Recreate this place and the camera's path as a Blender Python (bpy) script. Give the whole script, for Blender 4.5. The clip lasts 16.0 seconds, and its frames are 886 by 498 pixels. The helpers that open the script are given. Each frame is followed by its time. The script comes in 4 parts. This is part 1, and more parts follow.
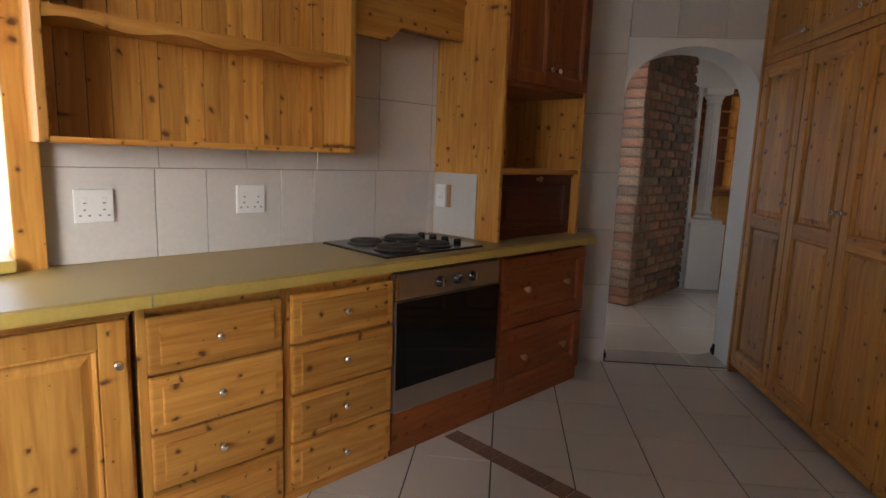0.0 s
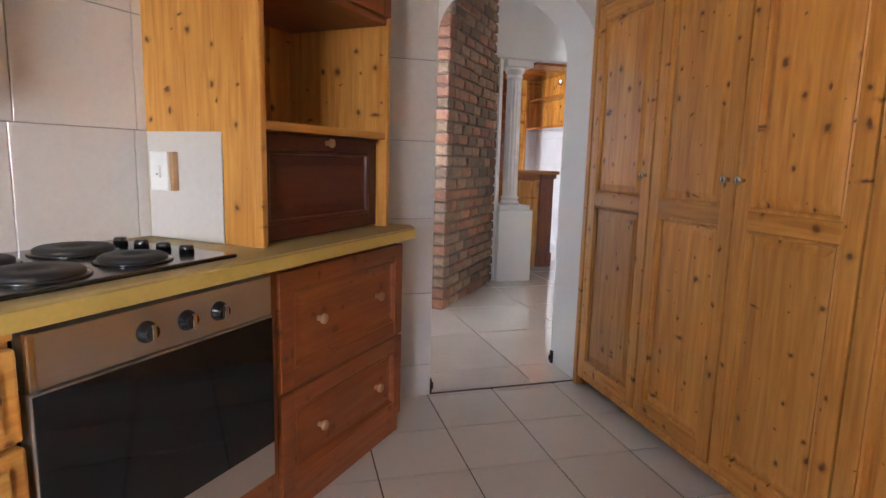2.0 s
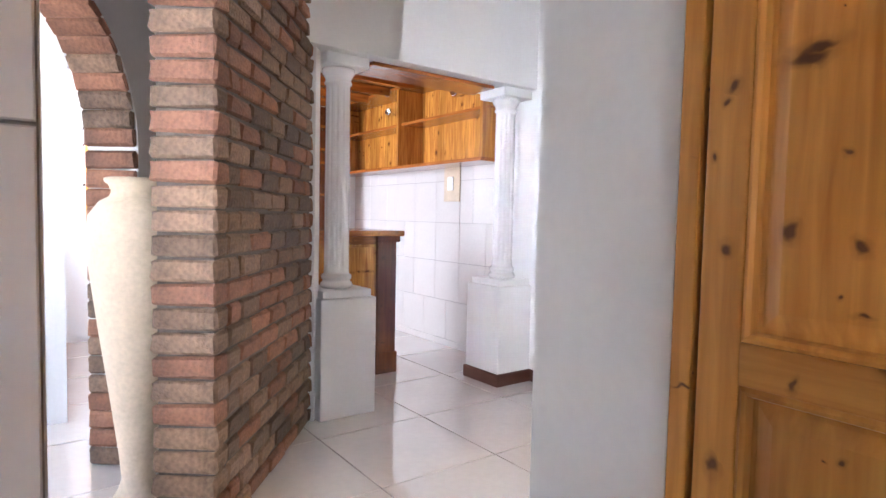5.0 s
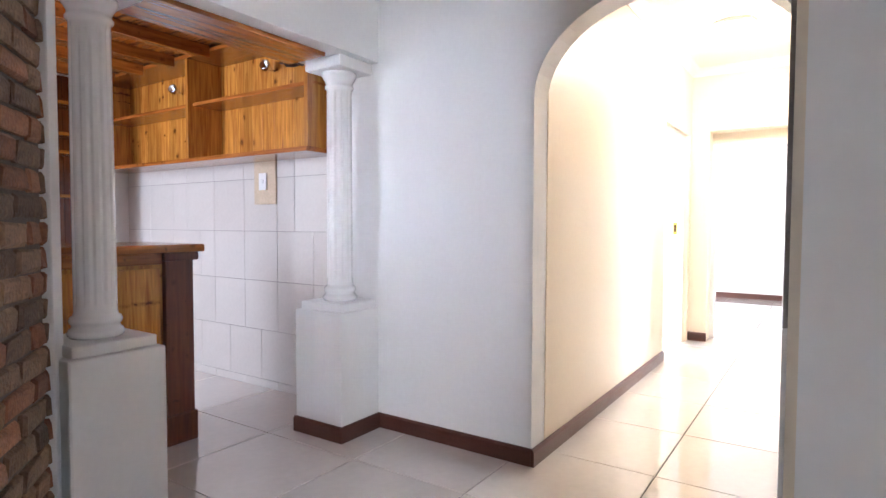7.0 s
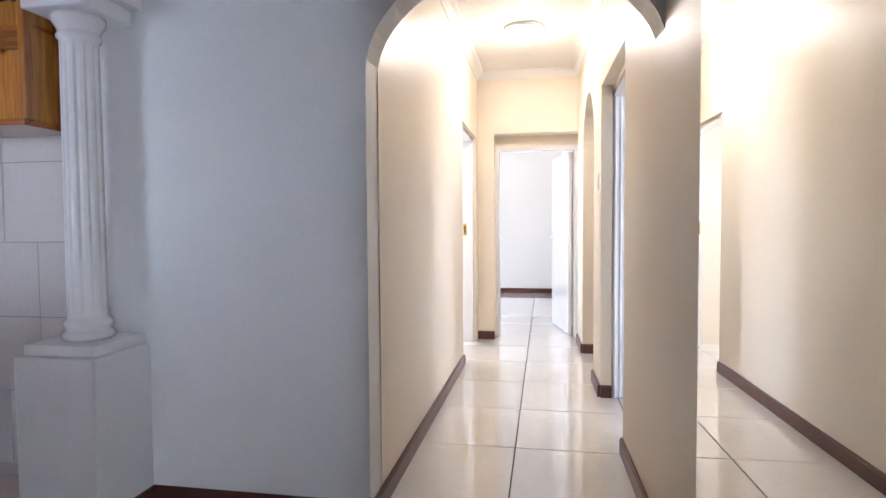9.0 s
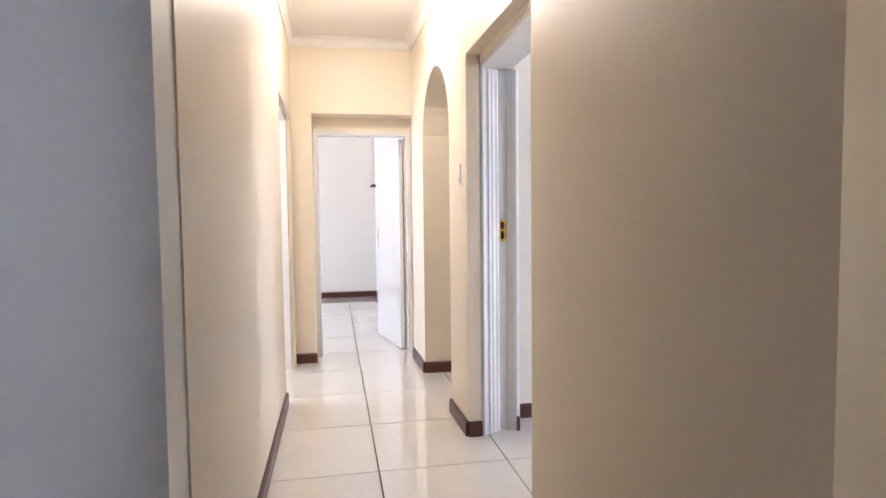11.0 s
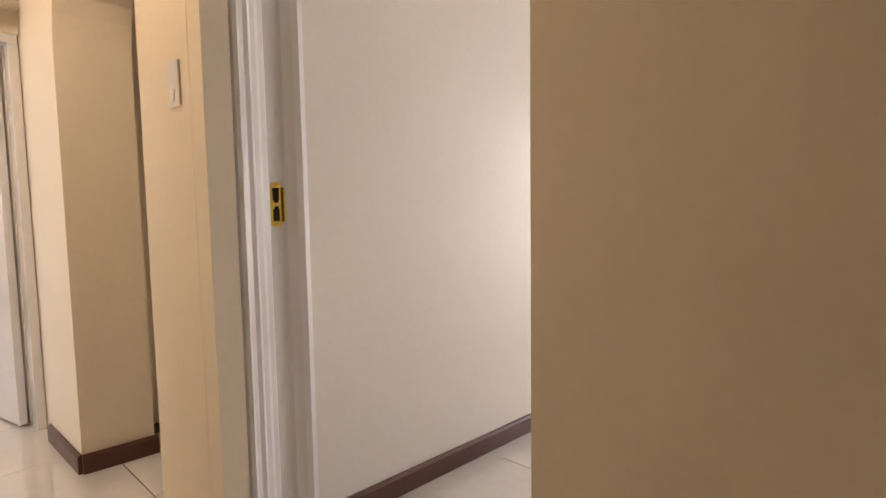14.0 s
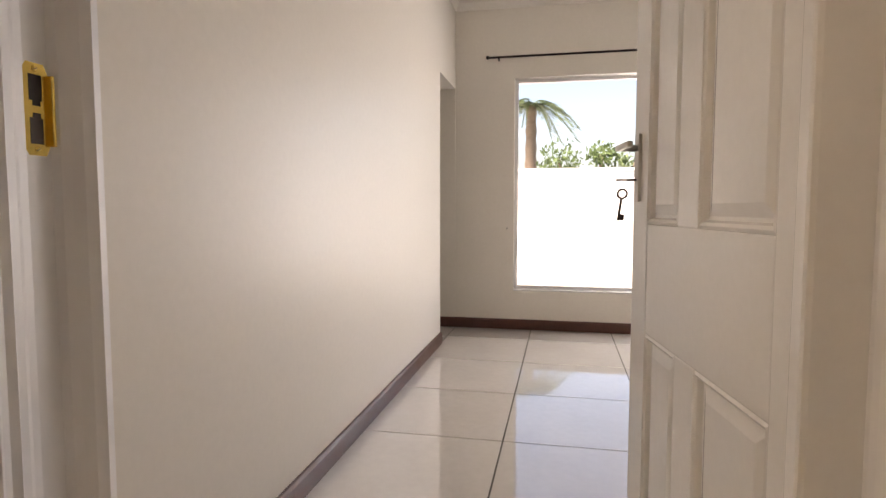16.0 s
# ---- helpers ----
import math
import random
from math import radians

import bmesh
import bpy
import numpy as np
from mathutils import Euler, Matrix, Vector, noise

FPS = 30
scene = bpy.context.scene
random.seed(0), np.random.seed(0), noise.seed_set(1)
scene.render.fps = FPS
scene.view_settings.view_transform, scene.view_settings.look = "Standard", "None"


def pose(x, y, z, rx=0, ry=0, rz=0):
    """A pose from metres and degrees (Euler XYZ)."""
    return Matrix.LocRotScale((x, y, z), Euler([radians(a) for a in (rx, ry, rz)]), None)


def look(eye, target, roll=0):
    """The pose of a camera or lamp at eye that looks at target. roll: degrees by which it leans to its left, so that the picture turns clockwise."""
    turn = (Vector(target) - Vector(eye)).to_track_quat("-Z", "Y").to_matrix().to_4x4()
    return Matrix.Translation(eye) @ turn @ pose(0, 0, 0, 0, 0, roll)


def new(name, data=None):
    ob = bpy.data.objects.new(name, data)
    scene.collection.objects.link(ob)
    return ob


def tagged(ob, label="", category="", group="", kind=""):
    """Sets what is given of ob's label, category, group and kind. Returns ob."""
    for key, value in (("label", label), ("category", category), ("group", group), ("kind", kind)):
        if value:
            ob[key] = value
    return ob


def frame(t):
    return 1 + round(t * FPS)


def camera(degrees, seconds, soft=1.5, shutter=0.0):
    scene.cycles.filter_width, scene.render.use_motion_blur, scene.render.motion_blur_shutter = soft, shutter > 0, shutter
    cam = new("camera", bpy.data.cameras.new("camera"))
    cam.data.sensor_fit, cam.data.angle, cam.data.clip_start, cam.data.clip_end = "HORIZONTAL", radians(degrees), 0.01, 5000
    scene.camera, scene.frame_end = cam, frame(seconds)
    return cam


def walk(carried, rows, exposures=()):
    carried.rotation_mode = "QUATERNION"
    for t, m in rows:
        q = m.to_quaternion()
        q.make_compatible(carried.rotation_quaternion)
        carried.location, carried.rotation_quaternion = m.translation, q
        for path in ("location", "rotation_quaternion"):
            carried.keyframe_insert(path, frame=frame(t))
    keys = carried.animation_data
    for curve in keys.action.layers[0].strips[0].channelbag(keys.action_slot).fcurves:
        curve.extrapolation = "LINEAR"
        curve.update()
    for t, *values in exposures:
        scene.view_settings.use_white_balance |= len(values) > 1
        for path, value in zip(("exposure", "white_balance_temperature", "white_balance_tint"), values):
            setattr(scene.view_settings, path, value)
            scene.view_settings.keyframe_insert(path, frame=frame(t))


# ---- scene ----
import itertools

cam = camera(75.5, 16.0)
PATH = [
    (0, (-0.046, -0.725, 1.297), (-0.188, 1.245, 0.982), 2.0),
    (0.5, (-0.027, -0.506, 1.181), (0.005, 1.469, 0.869), 1.8),
    (1, (-0.033, -0.267, 1.112), (0.192, 1.697, 0.806), 1.7),
    (1.5, (0.005, 0.036, 1.108), (0.413, 1.969, 0.799), 1.7),
    (2, (0.045, 0.372, 1.153), (0.611, 2.265, 0.848), 1.5),
    (2.5, (0.108, 0.751, 1.174), (0.799, 2.606, 0.888), 1.4),
    (3, (0.227, 1.135, 1.188), (1.016, 2.958, 0.956), 1.3),
    (5.5, (0.917, 2.724, 1.18), (2.218, 4.24, 1.092), 0.8),
    (6, (1.064, 2.926, 1.182), (2.491, 4.324, 1.093), 0.5),
    (6.5, (1.141, 3.103, 1.181), (2.68, 4.376, 1.095), 0.4),
    (7, (1.202, 3.273, 1.181), (2.861, 4.386, 1.096), 0.2),
    (7.5, (1.24, 3.417, 1.205), (3.013, 4.339, 1.12), 0.2),
    (8, (1.301, 3.529, 1.198), (3.171, 4.236, 1.12), -0.1),
    (8.5, (1.417, 3.654, 1.185), (3.345, 4.18, 1.106), -0.3),
    (9, (1.564, 3.763, 1.197), (3.532, 4.111, 1.113), -0.4),
    (11.5, (2.783, 4.15, 1.243), (4.704, 3.606, 1.121), -0.6),
    (12, (3.055, 4.168, 1.234), (4.919, 3.455, 1.103), -0.5),
    (12.5, (3.304, 4.171, 1.235), (5.087, 3.276, 1.105), -0.5),
    (13, (3.553, 4.153, 1.236), (5.225, 3.064, 1.098), -0.5),
    (13.5, (3.869, 4.062, 1.181), (5.407, 2.791, 1.038), -0.6),
    (14, (4.146, 3.996, 1.168), (5.554, 2.586, 0.997), -0.9),
    (14.5, (4.382, 4.097, 1.12), (5.458, 2.414, 1.009), 0.2),
    (15, (4.632, 4.011, 1.072), (5.421, 2.176, 0.968), -0.2),
    (15.5, (4.784, 3.935, 1.047), (5.369, 2.026, 0.935), -0.0),
    (16, (4.934, 3.842, 1.023), (5.338, 1.888, 0.884), 0.0),
]
EXPOSURES = [
    (0, 2.75, 6400, 12), (1.5, 3.8, 6050, 13), (3.0, 4.5, 5950, 14), (5.5, 4.45, 5950, 17), (6.5, 4.15, 6100, 18), (7.5, 3.7, 5700, 15),
    (9.0, 2.92, 5600, 15), (11.5, 2.68, 6050, 18), (13.5, 2.1, 7400, 22), (15.0, 1.8, 7900, 20), (16, 1.6, 7700, 20),
]
walk(cam, [(t, look(eye, target, roll)) for t, eye, target, roll in PATH], EXPOSURES)

# ---- world, sun and lamps ----
world = bpy.data.worlds.new("sky")
scene.world = world
world.use_nodes = True
wn = world.node_tree.nodes
sky = wn.new("ShaderNodeTexSky")
sky.sky_type, sky.sun_disc = "NISHITA", False
sky.dust_density = 3.0
sky.sun_elevation, sky.sun_rotation = radians(60), radians(31)
world.node_tree.links.new(sky.outputs[0], wn["Background"].inputs[0])
wn["Background"].inputs[1].default_value = 0.15

sun = new("sun", bpy.data.lights.new("sun", "SUN"))
sun.data.energy, sun.data.angle, sun.data.color = 5.0, radians(0.5), (1.0, 0.96, 0.88)
sun.matrix_world = look((6, 10, 20), (0, 0, 0))


def area(name, eye, target, w, h, power, color):
    lamp = new(name, bpy.data.lights.new(name, "AREA"))
    lamp.data.shape, lamp.data.size, lamp.data.size_y = "RECTANGLE", w, h
    lamp.data.energy, lamp.data.color = power, color
    lamp.matrix_world = look(eye, target)
    return lamp


RX, RY = 5.83, -1.02  # the bedroom's left and end wall
DAY = (0.84, 0.91, 1.0)
WARM_DAY = (1.0, 0.95, 0.87)
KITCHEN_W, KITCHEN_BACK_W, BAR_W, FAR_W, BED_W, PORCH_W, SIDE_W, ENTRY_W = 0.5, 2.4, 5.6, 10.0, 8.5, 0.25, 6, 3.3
area("kitchen_window_light", (-2.09, 0.58, 1.52), (-1.34, -0.08, 1.52), 1.3, 1.1, KITCHEN_W, DAY)
# added fill for the worktop fronts, spread narrowed to spare the right side
area("kitchen_back_fill_lamp", (-1.75, -2.09, 1.52), (-1.85, 0.3, 0.8), 1.15, 1.1, KITCHEN_BACK_W, WARM_DAY).data.spread = radians(60)
# added lamp in an unseen opening, lights the bar tiles from the left
area("bar_unseen_window_light", (0.93, 7.3, 1.6), (3.6, 7.2, 1.75), 1.4, 1.2, BAR_W, DAY)
# added lamp that brightens the far room from out of view
area("far_room_unseen_window_light", (10.2, 7.47, 1.5), (10.0, 4.0, 1.0), 2.2, 1.5, FAR_W, DAY)
area("bedroom_window_light", (4.10, RY - 0.16, 1.22), (4.20, 2.0, 1.2), 0.42, 1.7, BED_W, DAY)
area("porch_light", (0.42, 5.18, 1.15), (1.40, 5.0, 1.1), 1.1, 1.6, PORCH_W, DAY)
# added fill for the hall without any window, spread kept off the arch jamb
area("entrance_fill_lamp", (-0.42, 3.39, 1.4), (2.6, 4.9, 1.2), 0.17, 1.8, ENTRY_W, (0.95, 0.97, 1.0)).data.spread = radians(62)
# added lamp that brightens the corridor's side opening
area("side_room_fill_lamp", (7.0, 6.42, 1.6), (7.0, 4.4, 0.9), 0.9, 1.2, SIDE_W, DAY)

# ---- materials ----


def mat(name, color, rough=0.5, metal=0.0, vary=0.12, scale=3.0, bump=0.05, fine=60.0, coat=0.0, stretch=(1, 1, 1), trans=0.0, per_object=0.0):
    """A painted, stony or metal surface with large stains, fine grain and relief."""
    m = bpy.data.materials.new(name)
    m.use_nodes = True
    nt = m.node_tree
    b = nt.nodes["Principled BSDF"]
    tc = nt.nodes.new("ShaderNodeTexCoord")
    mp = nt.nodes.new("ShaderNodeMapping")
    mp.inputs["Scale"].default_value = stretch
    nt.links.new(tc.outputs["Object"], mp.inputs[0])
    big = nt.nodes.new("ShaderNodeTexNoise")
    big.inputs["Scale"].default_value, big.inputs["Detail"].default_value = scale, 5
    small = nt.nodes.new("ShaderNodeTexNoise")
    small.inputs["Scale"].default_value, small.inputs["Detail"].default_value = fine, 4
    for n in (big, small):
        nt.links.new(mp.outputs[0], n.inputs["Vector"])
    add = nt.nodes.new("ShaderNodeMath")
    add.operation = "ADD"
    nt.links.new(big.outputs[0], add.inputs[0])
    nt.links.new(small.outputs[0], add.inputs[1])
    ramp = nt.nodes.new("ShaderNodeMapRange")
    ramp.inputs["From Min"].default_value, ramp.inputs["From Max"].default_value = 0.6, 1.4
    ramp.inputs["To Min"].default_value, ramp.inputs["To Max"].default_value = 1 - vary, 1 + vary
    nt.links.new(add.outputs[0], ramp.inputs[0])
    last = ramp.outputs[0]
    if per_object:
        info = nt.nodes.new("ShaderNodeObjectInfo")
        pr = nt.nodes.new("ShaderNodeMapRange")
        pr.inputs["To Min"].default_value, pr.inputs["To Max"].default_value = 1 - per_object, 1 + per_object
        nt.links.new(info.outputs["Random"], pr.inputs[0])
        mul = nt.nodes.new("ShaderNodeMath")
        mul.operation = "MULTIPLY"
        nt.links.new(last, mul.inputs[0])
        nt.links.new(pr.outputs[0], mul.inputs[1])
        last = mul.outputs[0]
    tint = nt.nodes.new("ShaderNodeVectorMath")
    tint.operation = "SCALE"
    tint.inputs[0].default_value = color
    nt.links.new(last, tint.inputs["Scale"])
    nt.links.new(tint.outputs[0], b.inputs["Base Color"])
    rr = nt.nodes.new("ShaderNodeMapRange")
    rr.inputs["To Min"].default_value, rr.inputs["To Max"].default_value = max(0.02, rough - min(0.1, rough * 0.6)), min(1, rough + min(0.1, rough * 0.6))
    nt.links.new(big.outputs[0], rr.inputs[0])
    nt.links.new(rr.outputs[0], b.inputs["Roughness"])
    b.inputs["Metallic"].default_value = metal
    b.inputs["Coat Weight"].default_value = coat
    b.inputs["Coat Roughness"].default_value = 0.12
    b.inputs["Transmission Weight"].default_value = trans
    if bump:
        bp = nt.nodes.new("ShaderNodeBump")
        bp.inputs["Strength"].default_value, bp.inputs["Distance"].default_value = bump, 0.01
        nt.links.new(small.outputs[0], bp.inputs["Height"])
        nt.links.new(bp.outputs[0], b.inputs["Normal"])
    return m


def wood(name, light, dark, axis="z", rough=0.48, coat=0.06, knots=0.9, depth="y", kscale=12.0, knot_color=(0.085, 0.024, 0.006)):
    """Varnished timber: grain along an axis, a wavy figure, knots, and a tone for each board."""
    m = bpy.data.materials.new(name)
    m.use_nodes = True
    nt = m.node_tree
    N, L = nt.nodes.new, nt.links.new
    b = nt.nodes["Principled BSDF"]
    tc = N("ShaderNodeTexCoord")
    info = N("ShaderNodeObjectInfo")
    shift = N("ShaderNodeVectorMath")
    shift.operation = "SCALE"
    shift.inputs[0].default_value = (3.1, 7.7, 5.3)
    L(info.outputs["Random"], shift.inputs["Scale"])
    moved = N("ShaderNodeVectorMath")
    L(tc.outputs["Object"], moved.inputs[0])
    L(shift.outputs[0], moved.inputs[1])
    k = "xyz".index(axis)
    halo = tuple(0.42 * d + 0.1 * e for d, e in zip(dark, knot_color))
    along = [1.0, 1.0, 1.0]
    along[k] = 0.07
    mp = N("ShaderNodeMapping")
    mp.inputs["Scale"].default_value = along
    L(moved.outputs[0], mp.inputs[0])
    grain = N("ShaderNodeTexNoise")
    grain.inputs["Scale"].default_value, grain.inputs["Detail"].default_value, grain.inputs["Distortion"].default_value = 55, 6, 0.6
    L(mp.outputs[0], grain.inputs["Vector"])
    figure = N("ShaderNodeTexNoise")
    figure.inputs["Scale"].default_value, figure.inputs["Detail"].default_value, figure.inputs["Distortion"].default_value = 9, 3, 1.2
    L(mp.outputs[0], figure.inputs["Vector"])
    mix1 = N("ShaderNodeMath")
    mix1.operation = "MULTIPLY_ADD"
    mix1.inputs[1].default_value = 0.55
    L(grain.outputs[0], mix1.inputs[0])
    half = N("ShaderNodeMath")
    half.operation = "MULTIPLY"
    half.inputs[1].default_value = 0.45
    L(figure.outputs[0], half.inputs[0])
    L(half.outputs[0], mix1.inputs[2])
    ramp = N("ShaderNodeValToRGB")
    ramp.color_ramp.elements[0].position, ramp.color_ramp.elements[1].position = 0.30, 0.70
    ramp.color_ramp.elements[0].color, ramp.color_ramp.elements[1].color = (*dark, 1), (*light, 1)
    rings = N("ShaderNodeTexNoise")
    rings.inputs["Scale"].default_value, rings.inputs["Detail"].default_value, rings.inputs["Distortion"].default_value = 24, 1, 2.0
    L(mp.outputs[0], rings.inputs["Vector"])
    stripe = N("ShaderNodeMath")
    stripe.operation = "MULTIPLY_ADD"
    stripe.inputs[1].default_value, stripe.inputs[2].default_value = 0.3, -0.15
    L(rings.outputs[0], stripe.inputs[0])
    total = N("ShaderNodeMath")
    L(mix1.outputs[0], total.inputs[0])
    L(stripe.outputs[0], total.inputs[1])
    L(total.outputs[0], ramp.inputs[0])
    # knots: round pin knots, and a few long ones that lie across the grain
    wob = N("ShaderNodeTexNoise")
    wob.inputs["Scale"].default_value = 26
    L(moved.outputs[0], wob.inputs["Vector"])
    wsc = N("ShaderNodeVectorMath")
    wsc.operation = "SCALE"
    wsc.inputs["Scale"].default_value = 0.03
    L(wob.outputs[1], wsc.inputs[0])
    wadd = N("ShaderNodeVectorMath")
    L(moved.outputs[0], wadd.inputs[0])
    L(wsc.outputs[0], wadd.inputs[1])
    sep = N("ShaderNodeSeparateXYZ")
    L(wadd.outputs[0], sep.inputs[0])
    across = [a for a in range(3) if a != k and a != "xyz".index(depth)][0]
    flat = N("ShaderNodeCombineXYZ")
    L(sep.outputs[across], flat.inputs[0])
    L(sep.outputs[k], flat.inputs[1])
    last = ramp.outputs[0]
    for sx, sy, turn, big, few in ((kscale * 0.95, kscale * 0.85, 0.0, 0.19, 2.5), (kscale * 0.26, kscale * 0.85, 28.0, 0.13, 5.0)):
        kp = N("ShaderNodeMapping")
        kp.vector_type = "POINT"
        kp.inputs["Rotation"].default_value = (0, 0, radians(turn))
        kp.inputs["Scale"].default_value = (sx, sy, 1)
        L(flat.outputs[0], kp.inputs[0])
        vor = N("ShaderNodeTexVoronoi")
        vor.voronoi_dimensions = "2D"
        vor.inputs["Scale"].default_value = 1.0
        L(kp.outputs[0], vor.inputs["Vector"])
        pick = N("ShaderNodeSeparateXYZ")
        L(vor.outputs["Color"], pick.inputs[0])
        size = N("ShaderNodeMath")
        size.operation = "POWER"
        size.inputs[1].default_value = few
        L(pick.outputs[0], size.inputs[0])
        span = N("ShaderNodeMath")
        span.operation = "MULTIPLY"
        span.inputs[1].default_value = big
        L(size.outputs[0], span.inputs[0])
        ratio = N("ShaderNodeMath")
        ratio.operation = "DIVIDE"
        L(vor.outputs["Distance"], ratio.inputs[0])
        L(span.outputs[0], ratio.inputs[1])
        for f0, f1, amount, tint in ((0.55, 1.6, 0.45, halo), (0.35, 0.85, knots, knot_color)):
            kr = N("ShaderNodeMapRange")
            kr.inputs["From Min"].default_value, kr.inputs["From Max"].default_value = f0, f1
            kr.inputs["To Min"].default_value, kr.inputs["To Max"].default_value = amount, 0.0
            L(ratio.outputs[0], kr.inputs[0])
            kmix = N("ShaderNodeMixRGB")
            kmix.inputs[2].default_value = (*tint, 1)
            L(kr.outputs[0], kmix.inputs[0])
            L(last, kmix.inputs[1])
            last = kmix.outputs[0]
    tone = N("ShaderNodeMapRange")
    tone.inputs["To Min"].default_value, tone.inputs["To Max"].default_value = 0.80, 1.18
    L(info.outputs["Random"], tone.inputs[0])
    sc = N("ShaderNodeVectorMath")
    sc.operation = "SCALE"
    L(last, sc.inputs[0])
    L(tone.outputs[0], sc.inputs["Scale"])
    L(sc.outputs[0], b.inputs["Base Color"])
    b.inputs["Roughness"].default_value = rough
    b.inputs["Coat Weight"].default_value, b.inputs["Coat Roughness"].default_value = coat, 0.15
    bp = N("ShaderNodeBump")
    bp.inputs["Strength"].default_value, bp.inputs["Distance"].default_value = 0.12, 0.004
    L(grain.outputs[0], bp.inputs["Height"])
    L(bp.outputs[0], b.inputs["Normal"])
    return m


def glow(name, color, strength):
    m = bpy.data.materials.new(name)
    m.use_nodes = True
    b = m.node_tree.nodes["Principled BSDF"]
    b.inputs["Base Color"].default_value = (*color, 1)
    b.inputs["Emission Color"].default_value = (*color, 1)
    b.inputs["Emission Strength"].default_value = strength
    return m


def clear_glass(name):
    m = bpy.data.materials.new(name)
    m.use_nodes = True
    b = m.node_tree.nodes["Principled BSDF"]
    b.inputs["Transmission Weight"].default_value, b.inputs["Roughness"].default_value, b.inputs["IOR"].default_value = 1, 0.01, 1.02
    return m


WHITE = mat("white_wall_paint", (0.80, 0.80, 0.79), 0.45, vary=0.03, scale=1.2, bump=0.05, fine=45)
CREAM = mat("cream_wall_paint", (0.80, 0.705, 0.565), 0.42, vary=0.035, scale=1.0, bump=0.05, fine=40)
OFFWHITE = mat("offwhite_bedroom_paint", (0.80, 0.755, 0.69), 0.45, vary=0.03, scale=1.0, bump=0.05, fine=40)
HOTPLATE = mat("cast_iron", (0.014, 0.013, 0.013), 0.55, vary=0.2, bump=0.05)
CEIL = mat("ceiling_paint", (0.80, 0.77, 0.72), 0.7, vary=0.03, bump=0.04)
GLOSS_WHITE = mat("white_enamel", (0.80, 0.79, 0.78), 0.16, vary=0.03, scale=4, bump=0.02, coat=0.2)
SATIN_WHITE = mat("brushed_satin_enamel", (0.80, 0.79, 0.79), 0.42, vary=0.04, scale=5, bump=0.12, fine=18, stretch=(1, 1, 0.25))
TILE = mat("porcelain_floor_tile", (0.74, 0.70, 0.655), 0.055, vary=0.05, scale=4, bump=0.008, fine=25, per_object=0.025)
TILE.node_tree.nodes["Principled BSDF"].inputs["Specular IOR Level"].default_value = 0.85
TILE.node_tree.nodes["Principled BSDF"].inputs["Coat Weight"].default_value = 1.0
TILE.node_tree.nodes["Principled BSDF"].inputs["Coat Roughness"].default_value = 0.03
KTILE = mat("kitchen_floor_tile", (0.60, 0.555, 0.505), 0.40, vary=0.025, scale=1.5, bump=0.008, fine=30, per_object=0.05)
GROUT = mat("grout", (0.085, 0.075, 0.066), 0.9, vary=0.25, scale=8, bump=0.2)
WTILE = mat("wall_tile_glaze", (0.60, 0.57, 0.54), 0.16, vary=0.05, scale=4, bump=0.01, per_object=0.03)
WGROUT = mat("wall_tile_grout", (0.30, 0.28, 0.26), 0.9, vary=0.1)
STRIP = mat("terracotta_strip", (0.20, 0.12, 0.085), 0.5, vary=0.35, scale=14, bump=0.1, per_object=0.15)
SKIRT = mat("dark_meranti_skirting", (0.085, 0.026, 0.016), 0.38, vary=0.3, scale=6, bump=0.05, coat=0.05, stretch=(1, 1, 6))
BRICK = mat("clinker_brick", (0.185, 0.115, 0.072), 0.7, vary=0.55, scale=11, bump=0.8, fine=60, per_object=0.45)
BRICK_RED = mat("red_clinker_brick", (0.26, 0.118, 0.066), 0.7, vary=0.5, scale=11, bump=0.5, fine=70, per_object=0.3)
MORTAR = mat("mortar", (0.13, 0.105, 0.09), 0.95, vary=0.3, scale=12, bump=0.5, fine=80)
PINE = wood("pine_upright", (0.69, 0.355, 0.078), (0.42, 0.16, 0.024))
PINE_H = wood("pine_level", (0.69, 0.355, 0.078), (0.42, 0.16, 0.024), axis="x")
PINE_Y = wood("pine_deep", (0.69, 0.355, 0.078), (0.42, 0.16, 0.024), axis="y")
PINE_SIDE = wood("pine_side", (0.69, 0.355, 0.078), (0.42, 0.16, 0.024), depth="x")
# darkest wood tone, for the flap under the niche
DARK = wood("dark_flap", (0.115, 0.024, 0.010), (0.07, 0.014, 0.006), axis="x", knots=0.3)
# darker, redder tone than the other pine
RED = wood("reddish_pine_upright", (0.31, 0.092, 0.020), (0.19, 0.046, 0.011), knots=0.6)
RED_H = wood("reddish_pine_level", (0.31, 0.092, 0.020), (0.19, 0.046, 0.011), axis="x", knots=0.6)
HONEY = wood("honey_pine_upright", (0.66, 0.31, 0.060), (0.40, 0.145, 0.020), knots=0.9, rough=0.42, kscale=12.5)
HONEY_H = wood("honey_pine_level", (0.66, 0.31, 0.060), (0.40, 0.145, 0.020), axis="y", knots=0.8, rough=0.42, kscale=12.5)
HONEY_R = wood("honey_pine_rail", (0.66, 0.31, 0.060), (0.40, 0.145, 0.020), axis="x", knots=0.8, rough=0.42, kscale=12.5)
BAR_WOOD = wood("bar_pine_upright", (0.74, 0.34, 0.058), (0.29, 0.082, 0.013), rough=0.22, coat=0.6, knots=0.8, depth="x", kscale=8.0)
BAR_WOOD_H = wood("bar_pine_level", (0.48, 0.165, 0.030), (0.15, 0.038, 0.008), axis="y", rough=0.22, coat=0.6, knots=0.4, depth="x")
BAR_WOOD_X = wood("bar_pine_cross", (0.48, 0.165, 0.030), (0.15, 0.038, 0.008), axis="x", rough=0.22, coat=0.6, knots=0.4)
